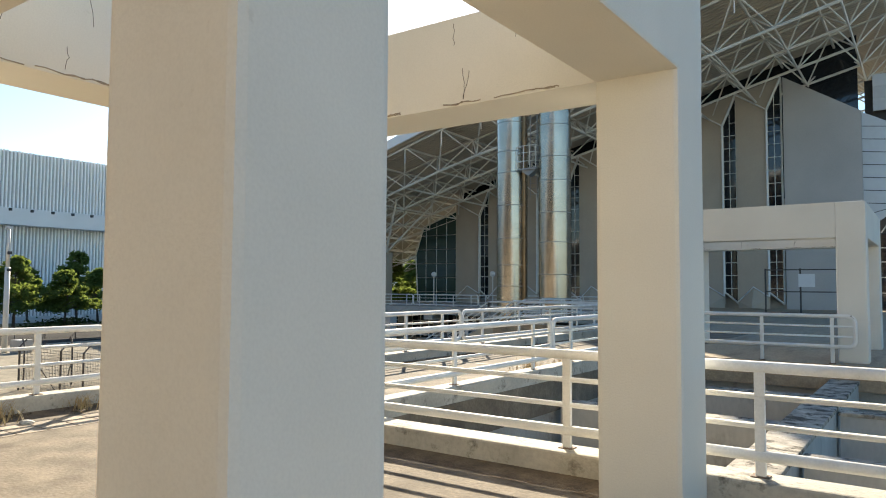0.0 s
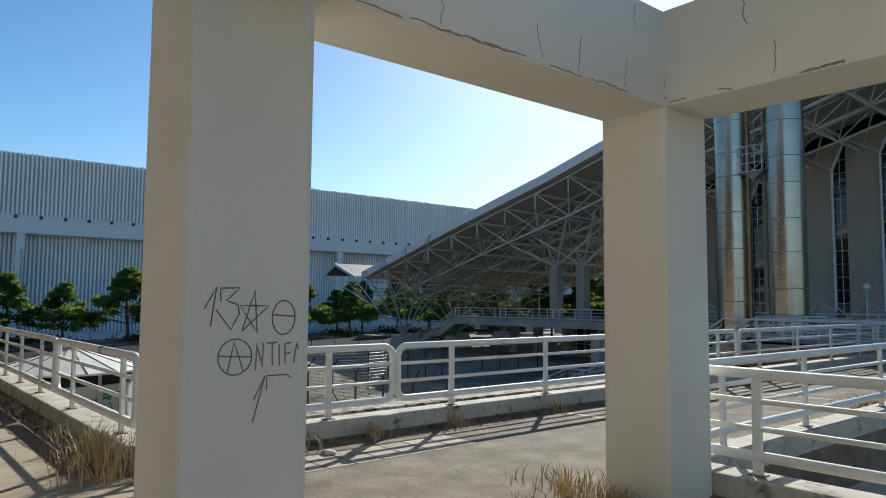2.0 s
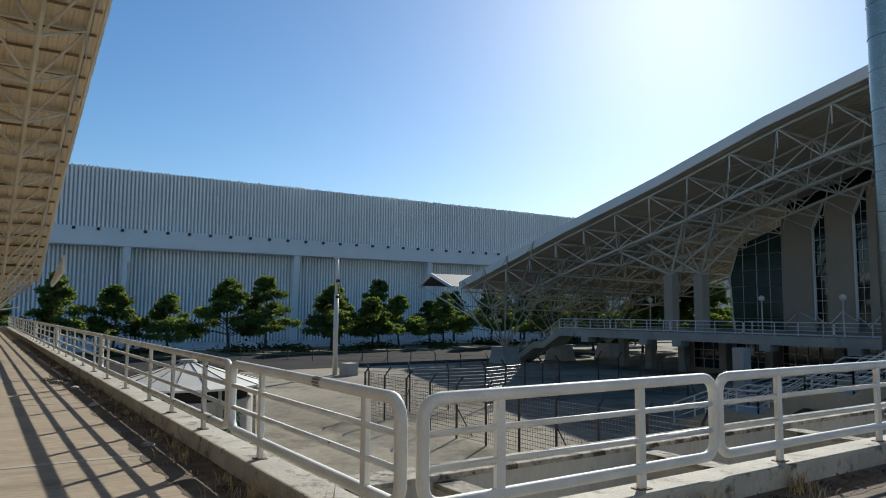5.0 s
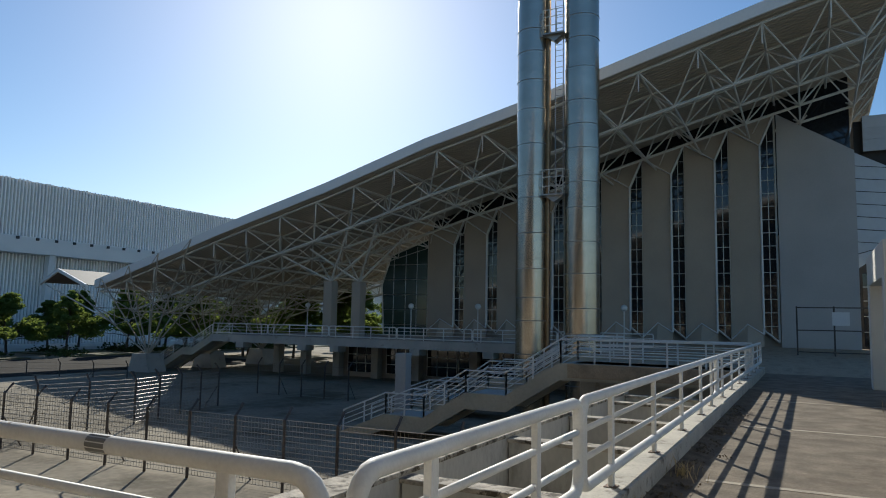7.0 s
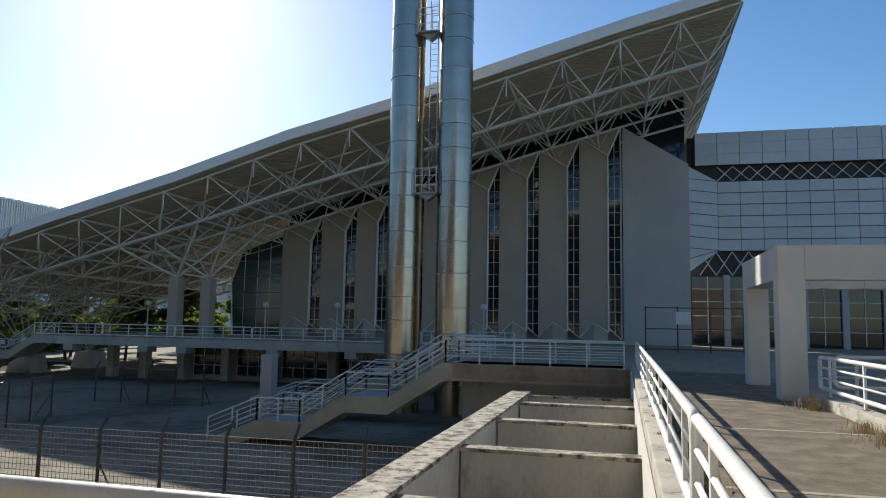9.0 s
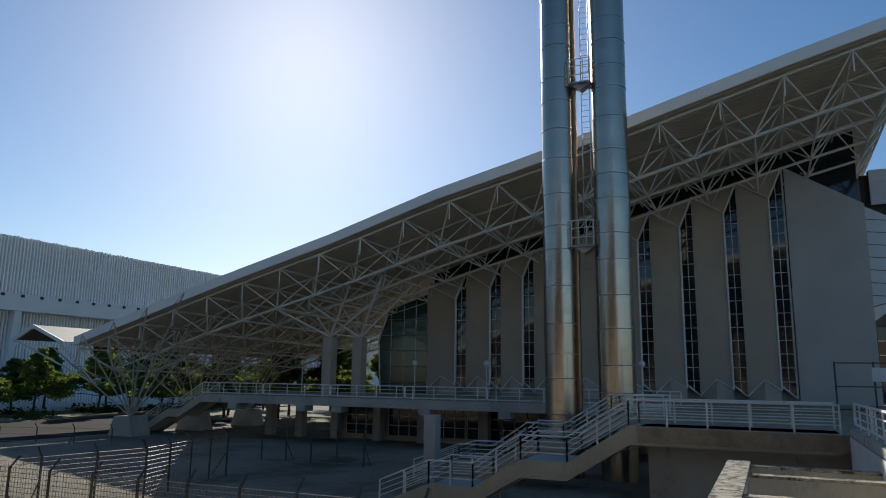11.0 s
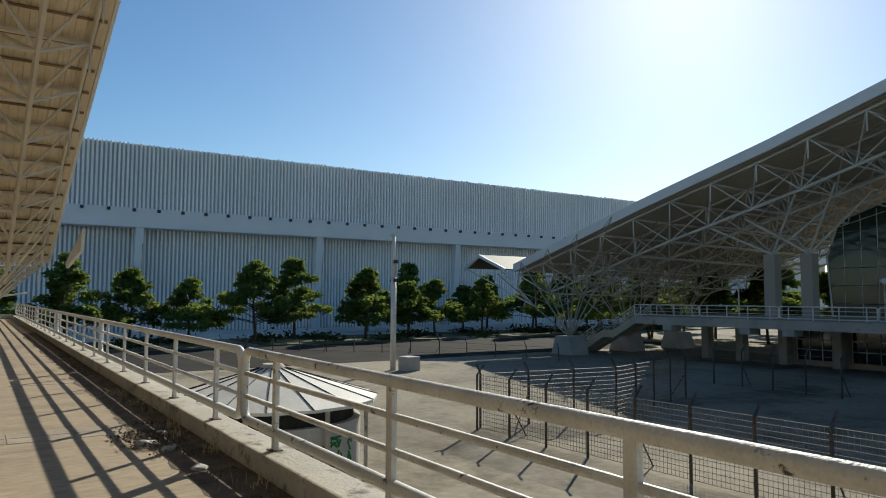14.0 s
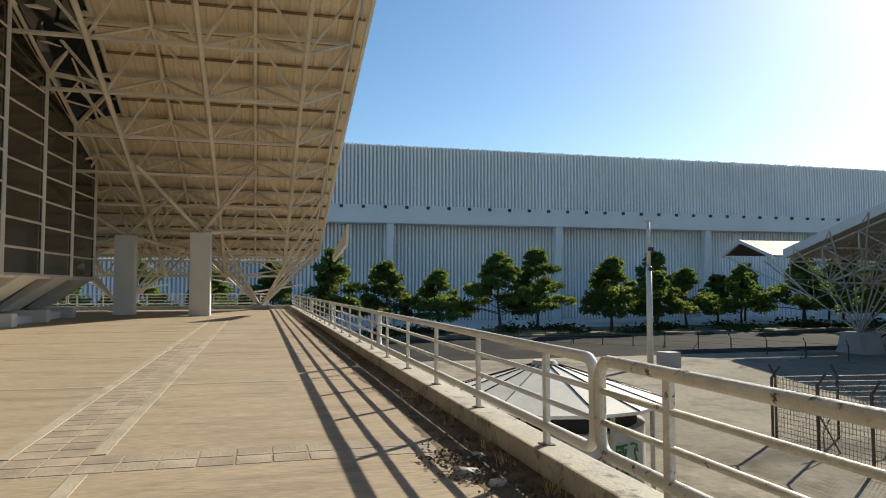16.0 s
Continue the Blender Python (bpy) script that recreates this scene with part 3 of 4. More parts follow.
for zz in (1.0, 2.4, 3.8, 5.2, 6.6):
    bm = bmesh.new()
    tube(bm, local([(-38.4 + max(0, zz - 4.7) * 0.3, WY + 0.28, zz), (-33.6, WY + 0.28, zz)]), 0.035, 4)
    part("glazing_bar", bm, STEEL_GREY, green)
# branching columns on the upper terrace
for cx0, cy0 in ((-37.4, 48.6), (-35.3, 49.6)):
    bm = bmesh.new()
    box(bm, cx0 - 0.42 + BX, cx0 + 0.42 + BX, cy0 - 0.42 - WY, cy0 + 0.42 - WY, 0.0, 4.5, 0.04)
    col = part("canopy_column", bm, PIER, bldg)
    for dx, dy in ((-3.2, -2.5), (3.2, -2.5), (-3.2, 2.5), (3.2, 2.5)):
        bm = bmesh.new()
        xx = cx0 + dx
        tube(bm, local([(cx0, cy0, 4.5), (xx, cy0 + dy, roof_z(xx) - 2.6 - 0.5)]), 0.09, 6)
        part("branch_strut", bm, WHITE_STEEL, col)
# splayed struts from the ground under the low end
for bx, by in ((-52.5, 43.5), (-52.5, 50.5), (-52.5, 57.5)):
    bm = bmesh.new()
    prism(bm, local([(bx - 1.3, by - 0.9, GROUND_Z), (bx + 1.3, by - 0.9, GROUND_Z), (bx + 0.8, by - 0.9, GROUND_Z + 1.5), (bx - 0.8, by - 0.9, GROUND_Z + 1.5)]), (0, 1.8, 0))
    base = part("strut_base", bm, CONCRETE, bldg)
    for k in range(10):
        bm = bmesh.new()
        dx = (-6.5, -3.2, 0.2, 3.6, 7.2)[k % 5]
        dy = -2.6 if k < 5 else 2.6
        zz = roof_z(max(bx + dx, -59)) - 0.9
        tube(bm, local([(bx, by, GROUND_Z + 1.4), (max(bx + dx, -59), by + dy, zz)]), 0.062, 5)
        part("splayed_strut", bm, DULL_STEEL, base)
    tops = []
    for dy in (-2.6, 2.6):
        for dx in (-6.5, -3.2, 0.2, 3.6, 7.2):
            xx = max(bx + dx, -59)
            tops.append(Vector((xx, by + dy, roof_z(xx) - 0.9)))
    root = Vector((bx, by, GROUND_Z + 1.4))
    for k in range(10):
        for f, g, step in ((0.45, 0.45, 1), (0.45, 0.72, 1), (0.72, 0.45, 1), (0.72, 0.72, 5), (0.72, 1.0, 1)):
            if (k + step) % 10 == 0 or (step == 1 and k == 4):
                continue
            bm = bmesh.new()
            tube(bm, local([root.lerp(tops[k], f), root.lerp(tops[(k + step) % 10], g)]), 0.035, 4)
            part("tie", bm, DULL_STEEL, base)
# small upturned gable at the low tip
bm = bmesh.new()
prism(bm, local([(-66.8, FY - 0.3, 4.4), (-64.3, FY - 0.3, 5.6), (-64.3, FY - 0.3, 5.3), (-66.8, FY - 0.3, 4.1)]), (0, 0.2, 0))
prism(bm, local([(-64.3, FY - 0.3, 5.6), (-60.2, FY - 0.3, 4.1), (-60.2, FY - 0.3, 3.8), (-64.3, FY - 0.3, 5.3)]), (0, 0.2, 0))
part("tip_gable", bm, FASCIA, bldg)
bm = bmesh.new()
prism(bm, local([(-66.8, FY, 4.3), (-64.3, FY, 5.5), (-64.3, FY + 18, 5.5), (-66.8, FY + 18, 4.3)]), (0, 0, 0.06))
prism(bm, local([(-64.3, FY, 5.5), (-60.2, FY, 4.0), (-60.2, FY + 18, 4.0), (-64.3, FY + 18, 5.5)]), (0, 0, 0.06))
part("tip_roof", bm, SHADED_SHEET, bldg)
for a, c in ((-66.5, 4.2), (-62.0, 4.6)):
    bm = bmesh.new()
    tube(bm, local([(a, FY, c), (-57.5, FY + 1.0, 0.6)]), 0.07, 5)
    part("tip_strut", bm, WHITE_STEEL, bldg)

# ---- clad block beside it ----
CY = 60.0
clad = thing("clad_block", 8, CY, 0, 0, "grey panel-clad block with dark lattice bands and glazing below", "building")


def clad_box(name, mat, x0, x1, y0, y1, z0, z1, parent=clad):
    bm = bmesh.new()
    box(bm, x0 - 8, x1 - 8, y0 - CY, y1 - CY, z0, z1)
    return part(name, bm, mat, parent)


core = clad_box("core", JOINT, 0.7, 34, CY + 0.35, CY + 8, -0.1, 16.6)
soft = clad_box("parapet", JOINT, 1.2, 34, CY - 0.2, CY + 0.3, 14.2, 16.75)
bm = bmesh.new()
box(bm, 0, 1.62, -0.06, 0.06, 0, 0.86, 0.012)
panel_mesh = bpy.data.meshes.new("panel")
bm.to_mesh(panel_mesh)
bm.free()
panel_mesh.materials.append(CLAD)
field = clad_box("cladding", JOINT, 2.9, 34, CY + 0.1, CY + 0.34, 7.4, 12.95)
for i in range(17):
    for j in range(6):
        p = new("panel", panel_mesh)
        p.parent = field
        p.matrix_local = pose(2.92 - 8 + i * 1.66, 0.04, 7.42 + j * 0.92)
    for j in range(3):
        p = new("panel", panel_mesh)
        p.parent = soft
        p.matrix_local = pose(1.25 - 8 + i * 1.66, -0.26, 14.2 + j * 0.87)
# bevelled return at the corner
bm = bmesh.new()
prism(bm, [(0.5 - 8, -0.6, 5.6), (2.9 - 8, 0.0, 7.4), (2.9 - 8, 0.0, 12.95), (0.5 - 8, -0.6, 14.2)], (0, 0.12, 0))
part("corner_panel", bm, CLAD, clad)
for j in range(8):
    z = 6.6 + j * 0.92
    bm = bmesh.new()
    tube(bm, [(0.5 - 8, -0.61, z + 0.1), (2.9 - 8, -0.01, max(7.45, z - 0.1))], 0.025, 4)
    part("panel_joint", bm, JOINT, clad)
for z0, z1, x0 in ((12.98, 14.15, 2.9), (5.5, 7.35, 1.5)):
    bm = bmesh.new()
    k = x0
    while k < 30:
        tube(bm, [(k - 8, 0.2, z0), (k + 1.2 - 8, 0.2, z1)], 0.045, 4)
        tube(bm, [(k + 1.2 - 8, 0.2, z1), (k + 2.4 - 8, 0.2, z0)], 0.045, 4)
        tube(bm, [(k - 8, 0.2, z1), (k + 1.2 - 8, 0.2, z0)], 0.045, 4)
        tube(bm, [(k + 1.2 - 8, 0.2, z0), (k + 2.4 - 8, 0.2, z1)], 0.045, 4)
        k += 2.4
    tagged(part("lattice", bm, WHITE_STEEL, clad), kind="stuff")
for i in range(9):
    x0 = 0.9 + i * 2.75
    g = clad_box("window", DARK_GLASS, x0, x0 + 2.3, CY + 0.2, CY + 0.28, 0.2, 5.4)
    for z in (1.2, 2.3, 3.4, 4.4):
        clad_box("window_bar", WHITE_STEEL, x0, x0 + 2.3, CY + 0.14, CY + 0.2, z, z + 0.06, g)
    clad_box("window_bar", WHITE_STEEL, x0 + 1.1, x0 + 1.17, CY + 0.13, CY + 0.19, 0.2, 5.4, g)
    clad_box("jamb", PALE_WALL, x0 + 2.3, x0 + 2.75, CY - 0.1, CY + 0.34, -0.05, 5.5)

# gate before the end wall
gate = thing("steel_gate", -0.6, 44.0, 0, 0, "dark steel mesh gate with two leaves across the deck", "gate")
for k in range(4):
    bm = bmesh.new()
    box(bm, -2.6 + k * 1.75, -2.52 + k * 1.75, -0.04, 0.04, 0, 2.6)
    part("gate_post", bm, FENCE, gate)
for z in (0.15, 1.3, 2.5):
    bm = bmesh.new()
    box(bm, -2.6, 2.73, -0.03, 0.03, z, z + 0.06)
    part("gate_bar", bm, FENCE, gate)
bm = bmesh.new()
box(bm, -0.9, -0.1, -0.06, -0.045, 1.6, 2.3)
part("notice_board", bm, FASCIA, gate, "pale notice board on the gate")

# ---- upper terrace along the hall ----
terrace = thing("terrace", -29, 50, 0, 0, "raised concrete terrace on columns before the hall", "terrace")


def terrace_box(name, mat, x0, x1, y0, y1, z0, z1, parent=terrace, bevel=0.0):
    bm = bmesh.new()
    box(bm, x0 + 29, x1 + 29, y0 - 50, y1 - 50, z0, z1, bevel)
    return part(name, bm, mat, parent)


terrace_box("slab", CONCRETE, -47.5, -10.5, 45.5, 58.0, -0.62, -0.02)
for xx in (-44, -37.6, -34.5, -27.5, -21.8, -15):
    terrace_box("bracket", CONCRETE, xx - 0.4, xx + 0.4, 45.35, 46.4, -1.05, -0.62, bevel=0.02)
for xx in (-44, -41, -37.6, -33.8, -30, -25, -20, -15):
    terrace_box("pier", CONCRETE, xx - 0.32, xx + 0.32, 49.9, 50.6, GROUND_Z, -0.6, bevel=0.02)
back = terrace_box("lower_wall", PIER, -37.6, -10.5, 51.0, 51.3, GROUND_Z, -0.6)
for xx in (-37.1, -33.3, -29.5, -26.7, -23.9, -19.4):
    g = terrace_box("window", DARK_GLASS, xx, xx + 2.7, 50.93, 50.99, -2.9, -0.8)
    for z in (-2.2, -1.5):
        terrace_box("window_bar", WHITE_STEEL, xx, xx + 2.7, 50.88, 50.93, z, z + 0.06, g)
    for k in (0.0, 0.9, 1.8, 2.64):
        terrace_box("window_bar", WHITE_STEEL, xx + k, xx + k + 0.06, 50.87, 50.92, -2.9, -0.8, g)
x = -47.4
while x < -12:
    rail_panel(6.0, (0.6, 2.2, 3.8, 5.4), label="white tubular railing along the far terrace", start=(x, 45.7, -0.05), foot=0.03, low=0.16, top=0.93)
    x += 6.08


def stair_line(name, pts, depth, y0, y1, parent):
    """A folded concrete flight seen from its side: the line of its treads with a given depth below."""
    bm = bmesh.new()
    ring = [(a, y0, c) for a, c in pts] + [(a, y0, c - depth) for a, c in reversed(pts)]
    prism(bm, ring, (0, y1 - y0, 0))
    return part(name, bm, STAIR, parent)


def stairs(ox, oy, oz, profile, width, label):
    """Two flights with a landing; profile is the line of the walking surface in x and z."""
    ob = thing("staircase", ox, oy, oz, 0, label, "staircase", "outdoor staircases")
    stair_line("flight", profile, 0.62, 0, 0.25, ob)
    stair_line("flight", profile, 0.62, width - 0.25, width, ob)
    for (a, za), (b, zb) in zip(profile, profile[1:]):
        n = max(1, round(abs(zb - za) / 0.17))
        if abs(zb - za) < 0.1:
            bm = bmesh.new()
            box(bm, min(a, b), max(a, b), 0.25, width - 0.25, za - 0.3, za - 0.02)
            part("landing", bm, CONCRETE, ob)
            continue
        for k in range(n):
            x0, x1 = a + (b - a) * k / n, a + (b - a) * (k + 1) / n
            z = za + (zb - za) * (k + 1) / n
            bm = bmesh.new()
            box(bm, min(x0, x1), max(x0, x1), 0.25, width - 0.25, z - 0.25, z)
            part("step", bm, CONCRETE, ob)
    for yy in (0.12, width - 0.12):
        for h, r in ((0.86, 0.036), (0.66, 0.02), (0.46, 0.02), (0.26, 0.026)):
            bm = bmesh.new()
            tube(bm, [(a, yy, c + h) for a, c in profile], r, 6)
            part("handrail" if h > 0.8 else "middle_rail", bm, WHITE_PAINT, ob, smooth=True)
        for (a, za), (b, zb) in zip(profile, profile[1:]):
            n = max(1, round(abs(a - b) / 1.2))
            for k in range(n + 1):
                x, z = a + (b - a) * k / n, za + (zb - za) * k / n
                bm = bmesh.new()
                box(bm, x - 0.03, x + 0.03, yy - 0.02, yy + 0.02, z - 0.02, z + 0.86)
                part("post", bm, WHITE_PAINT, ob)
    return ob


stairs(0, 26.75, 0, [(-4.4, 0.02), (-10.7, 0.02), (-12.85, -1.3), (-14.55, -1.3), (-16.4, -2.4), (-18.2, -2.4), (-20.3, GROUND_Z + 0.05)], 2.4,
       "pale concrete staircase with white tubular handrails and three flights")
stairs(0, 33.4, 0, [(-10.4, 0.02), (-12.6, 0.02), (-14.75, -1.3), (-16.45, -1.3), (-18.1, -2.4), (-19.8, -2.4), (-22.2, GROUND_Z + 0.05)], 2.2,
       "pale concrete staircase with white handrails before the terrace")
stairs(-47.6, 45.8, 0, [(0.0, -0.05), (-2.2, -1.27), (-3.4, -1.27), (-7.0, GROUND_Z + 0.05)], 2.2,
       "concrete staircase down from the end of the far terrace")
bm = bmesh.new()
box(bm, -0.3, 0.3, -0.3, 0.3, 0, 3.1, 0.03)
ob = thing("concrete_pillar", -20.8, 32.6, GROUND_Z, 0, "plain pale concrete pillar beside the staircase", "pillar")
part("shaft", bm, PALE_WALL, ob)


# globe lamps on the terrace
def globe_lamp(x, y, z, h=2.7):
    ob = thing("globe_lamp", x, y, z, 0, "short white lamp post with a round milky globe", "street lamp", "globe lamps on the terrace")
    bm = bmesh.new()
    tube(bm, [(0, 0, 0), (0, 0, h - 0.3)], 0.05, 8)
    part("post", bm, WHITE_STEEL, ob)
    bm = bmesh.new()
    bmesh.ops.create_icosphere(bm, subdivisions=2, radius=0.24)
    bmesh.ops.translate(bm, vec=(0, 0, h - 0.1), verts=bm.verts)
    part("globe", bm, LAMP_GLASS, ob, smooth=True)


for xx in (-31.4, -25.4, -14.1, -42.0):
    globe_lamp(xx, 51.5, -0.02)

# ---- chimneys ----
stacks = []
for cx in (-16.0, -13.2):
    ob = thing("chimney", cx, 38.2, GROUND_Z, 0, "tall polished stainless steel chimney stack with ring joints", "chimney", "twin steel chimneys")
    rnd = random.Random(int(cx * 10))
    z = 0.0
    while z < 31:
        h = rnd.uniform(1.2, 2.0)
        bm = bmesh.new()
        rr = 0.92 + rnd.uniform(-0.012, 0.012)
        bmesh.ops.create_cone(bm, segments=36, radius1=rr, radius2=rr + rnd.uniform(-0.01, 0.01), depth=h, cap_ends=False)
        bmesh.ops.rotate(bm, cent=(0, 0, 0), matrix=Matrix.Rotation(rnd.uniform(-0.004, 0.004), 3, 'X'), verts=bm.verts)
        bmesh.ops.translate(bm, vec=(0, 0, z + h / 2), verts=bm.verts)
        course = part("shell_course", bm, STEEL, ob)
        for p in course.data.polygons:
            p.use_smooth = True
        bm = bmesh.new()
        tube(bm, [((rr + 0.008) * math.cos(k * math.tau / 28), (rr + 0.008) * math.sin(k * math.tau / 28), z + h) for k in range(28)], 0.018, 5, True)
        part("ring_joint", bm, STEEL_GREY, course, smooth=True)
        z += h
ladder = thing("chimney_ladder", -14.6, 37.9, GROUND_Z, 0, "caged steel ladder with small landings between the chimneys", "ladder")
for xx in (-0.22, 0.22):
    bm = bmesh.new()
    tube(bm, [(xx + 0.2, 0, 10.0), (xx + 0.2, 0, 30)], 0.03, 5)
    part("stringer", bm, STEEL_GREY, ladder)
z = 10.2
while z < 30:
    bm = bmesh.new()
    tube(bm, [(-0.02, 0, z), (0.42, 0, z)], 0.015, 4)
    part("rung", bm, STEEL_GREY, ladder)
    z += 0.32
for z in (11.6, 20.6):
    bm = bmesh.new()
    box(bm, -0.6, 0.6, -0.55, 0.5, z, z + 0.08)
    land = part("platform", bm, STEEL_GREY, ladder)
    bm = bmesh.new()
    prism(bm, [(-0.5, -0.3, z), (0.5, -0.3, z), (0.0, -0.3, z - 0.35)], (0, 0.5, 0))
    part("bracket", bm, STEEL_GREY, land)
    for h in (0.5, 1.0, 1.4):
        bm = bmesh.new()
        tube(bm, [(-0.58, 0.4, z + h), (-0.58, -0.52, z + h), (0.58, -0.52, z + h), (0.58, 0.4, z + h)], 0.025, 4)
        part("guard_rail", bm, WHITE_STEEL, land)
    for xx in (-0.58, -0.2, 0.2, 0.58):
        bm = bmesh.new()
        tube(bm, [(xx, -0.52, z), (xx, -0.52, z + 1.4)], 0.025, 4)
        part("guard_post", bm, WHITE_STEEL, land)
bm = bmesh.new()
tube(bm, [(-0.45, 0.1, 0), (-0.45, 0.1, 30)], 0.12, 8)
part("side_pipe", bm, COPPER, ladder, "warm brown pipe along the stack")

# ---- hall on the near side of the deck ----
LX, LZ = (-60.0, -45.0, -36.0, -25.0, -10.0, 3.0), (4.0, 9.4, 12.3, 15.6, 19.4, 22.0)


def left_z(x):
    return float(np.interp(x, LX, LZ))


near = thing("near_hall", -30, 0, 0, 0, "sports hall with pleated windows under a cream space-frame roof", "building")
for a, c in zip(LX, LX[1:]):
    bm = bmesh.new()
    prism(bm, [(a + 30, 5.5, left_z(a) - 0.62), (c + 30, 5.5, left_z(c) - 0.62), (c + 30, 5.66, left_z(c) - 0.5), (a + 30, 5.66, left_z(a) - 0.5)], (0, 0, 0.04))
    part("edge_trim", bm, FASCIA, near)
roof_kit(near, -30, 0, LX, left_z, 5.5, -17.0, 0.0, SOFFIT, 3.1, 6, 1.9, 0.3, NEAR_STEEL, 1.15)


def near_box(name, mat, x0, x1, y0, y1, z0, z1, parent=near, bevel=0.0):
    bm = bmesh.new()
    box(bm, x0 + 30, x1 + 30, y0, y1, z0, z1, bevel)
    return part(name, bm, mat, parent)


# purlins under the soffit
for k in range(26):
    xx = -58.5 + k * 1.55
    bm = bmesh.new()
    tube(bm, [(xx + 30, 5.4, left_z(xx) - 0.63), (xx + 30, -16.5, left_z(xx) - 0.63)], 0.06, 4)
    part("purlin", bm, RUSTY_STEEL, near)
NWY = -6.15


def head_z(x):
    return 7.42 + 0.25 * (x + 48.4)


near_box("wall", PIER, -48.2, 14, NWY - 3.0, NWY - 2.6, -0.3, 8.0)
# glazed band that leans out from the window heads to the soffit, with white lattice before it
def lean(x, f):
    """A point of the leaning band: f runs from the window heads to the soffit."""
    a, c = Vector((x + 30, NWY, head_z(x))), Vector((x + 30, NWY + 1.85, left_z(x) - 0.56))
    return a.lerp(c, f)


bm = bmesh.new()
prism(bm, [lean(-44.2, 0), lean(10, 0), lean(10, 1), lean(-25, 1), lean(-36, 1), lean(-44.2, 1)], (0, -0.05, 0))
part("clerestory", bm, DARK_GLASS, near)
out = Vector((0, 0.12, -0.04))
x = -44.2
k = 0
while x < 6:
    for a, c, r in ((lean(x, 0), lean(x + 2.1, 1), 0.11), (lean(x + 2.1, 1), lean(x + 4.2, 0), 0.11), (lean(x + 1.0, 0.45), lean(x + 2.2, 0), 0.045), (lean(x + 2.2, 0), lean(x + 3.2, 0.45), 0.045),
                    (lean(x, 0.45), lean(x + 4.2, 0.45), 0.06), (lean(x, 1), lean(x + 4.2, 1), 0.12), (lean(x, 0), lean(x + 4.2, 0), 0.09)):
        bm = bmesh.new()
        tube(bm, [a + out, c + out], r, 5)
        part("lattice_bar", bm, NEAR_STEEL, near)
    x += 4.2
for i in range(12):
    xl = -48.4 + i * 4.2
    xr = xl + 4.08
    zl, zr = head_z(xl), head_z(xr) + 0.3
    w = 0.35
    bm = bmesh.new()
    prism(bm, [(xl + 30, NWY, 1.85), (xr + 30, NWY - w, 1.85), (xr + 30, NWY - w, zr), (xl + 30, NWY, zl)], (0, -0.05, 0))
    g = part("pleated_window", bm, BROWN_GLASS, near)
    bm = bmesh.new()
    for a, c in (((xl, NWY, 1.85), (xl, NWY, zl)), ((xl, NWY, zl), (xr, NWY - w, zr)), ((xr, NWY - w, 1.85), (xr, NWY - w, zr)), ((xl, NWY, 1.85), (xr, NWY - w, 1.85))):
        tube(bm, [(a[0] + 30, a[1] + 0.03, a[2]), (c[0] + 30, c[1] + 0.03, c[2])], 0.09, 4)
    part("window_frame", bm, NEAR_STEEL, g)
    z = 2.8
    while z < zl:
        bm = bmesh.new()
        tube(bm, [(xl + 30, NWY + 0.04, z), (xr + 30, NWY - w + 0.04, z)], 0.045, 4)
        part("window_bar", bm, NEAR_STEEL, g)
        z += 0.98
    # concrete fin that runs back under the sill, and the slanting glass between fins
    bm = bmesh.new()
    prism(bm, [(xl + 30, NWY + 0.08, 1.86), (xl + 30, NWY - 2.5, 1.86), (xl + 30, NWY - 2.5, 0.5), (xl + 30, NWY - 1.9, 0.5)], (2.3, 0, 0))
    part("flared_fin", bm, PLASTER, near)
    bm = bmesh.new()
    prism(bm, [(xl + 2.3 + 30, NWY - 0.5, 1.84), (xr + 0.1 + 30, NWY - 0.6, 1.84), (xr + 0.1 + 30, NWY - 2.3, 0.5), (xl + 2.3 + 30, NWY - 2.2, 0.5)], (0, -0.06, 0))
    part("lower_window", bm, BROWN_GLASS, near)
    near_box("plinth", PLASTER, xl, xl + 0.6, NWY - 2.5, NWY - 0.7, 0, 0.5, bevel=0.02)
    near_box("plinth", PLASTER, xl + 0.6, xl + 4.19, NWY - 2.5, NWY - 1.2, 0, 0.32, bevel=0.02)
for cx0, cy0 in ((-48.7, -1.2), (-51.5, -5.2)):
    col = near_box("canopy_column", PLASTER, cx0 - 0.5, cx0 + 0.5, cy0 - 0.5, cy0 + 0.5, 0, 4.2, bevel=0.04)
    for dx, dy in ((-3.1, -2.6), (3.4, -2.6), (-3.1, 2.6), (3.4, 2.6)):
        bm = bmesh.new()
        tube(bm, [(cx0 + 30, cy0, 4.2), (cx0 + dx + 30, cy0 + dy, left_z(cx0 + dx) - 2.3)], 0.1, 6)
        part("branch_strut", bm, NEAR_STEEL, col)
bm = bmesh.new()
box(bm, -48.9 + 30, -48.6 + 30, -0.698, -0.69, 1.1, 1.75)
part("red_scrawl", bm, RED_SPRAY, near, "faded red spray mark")
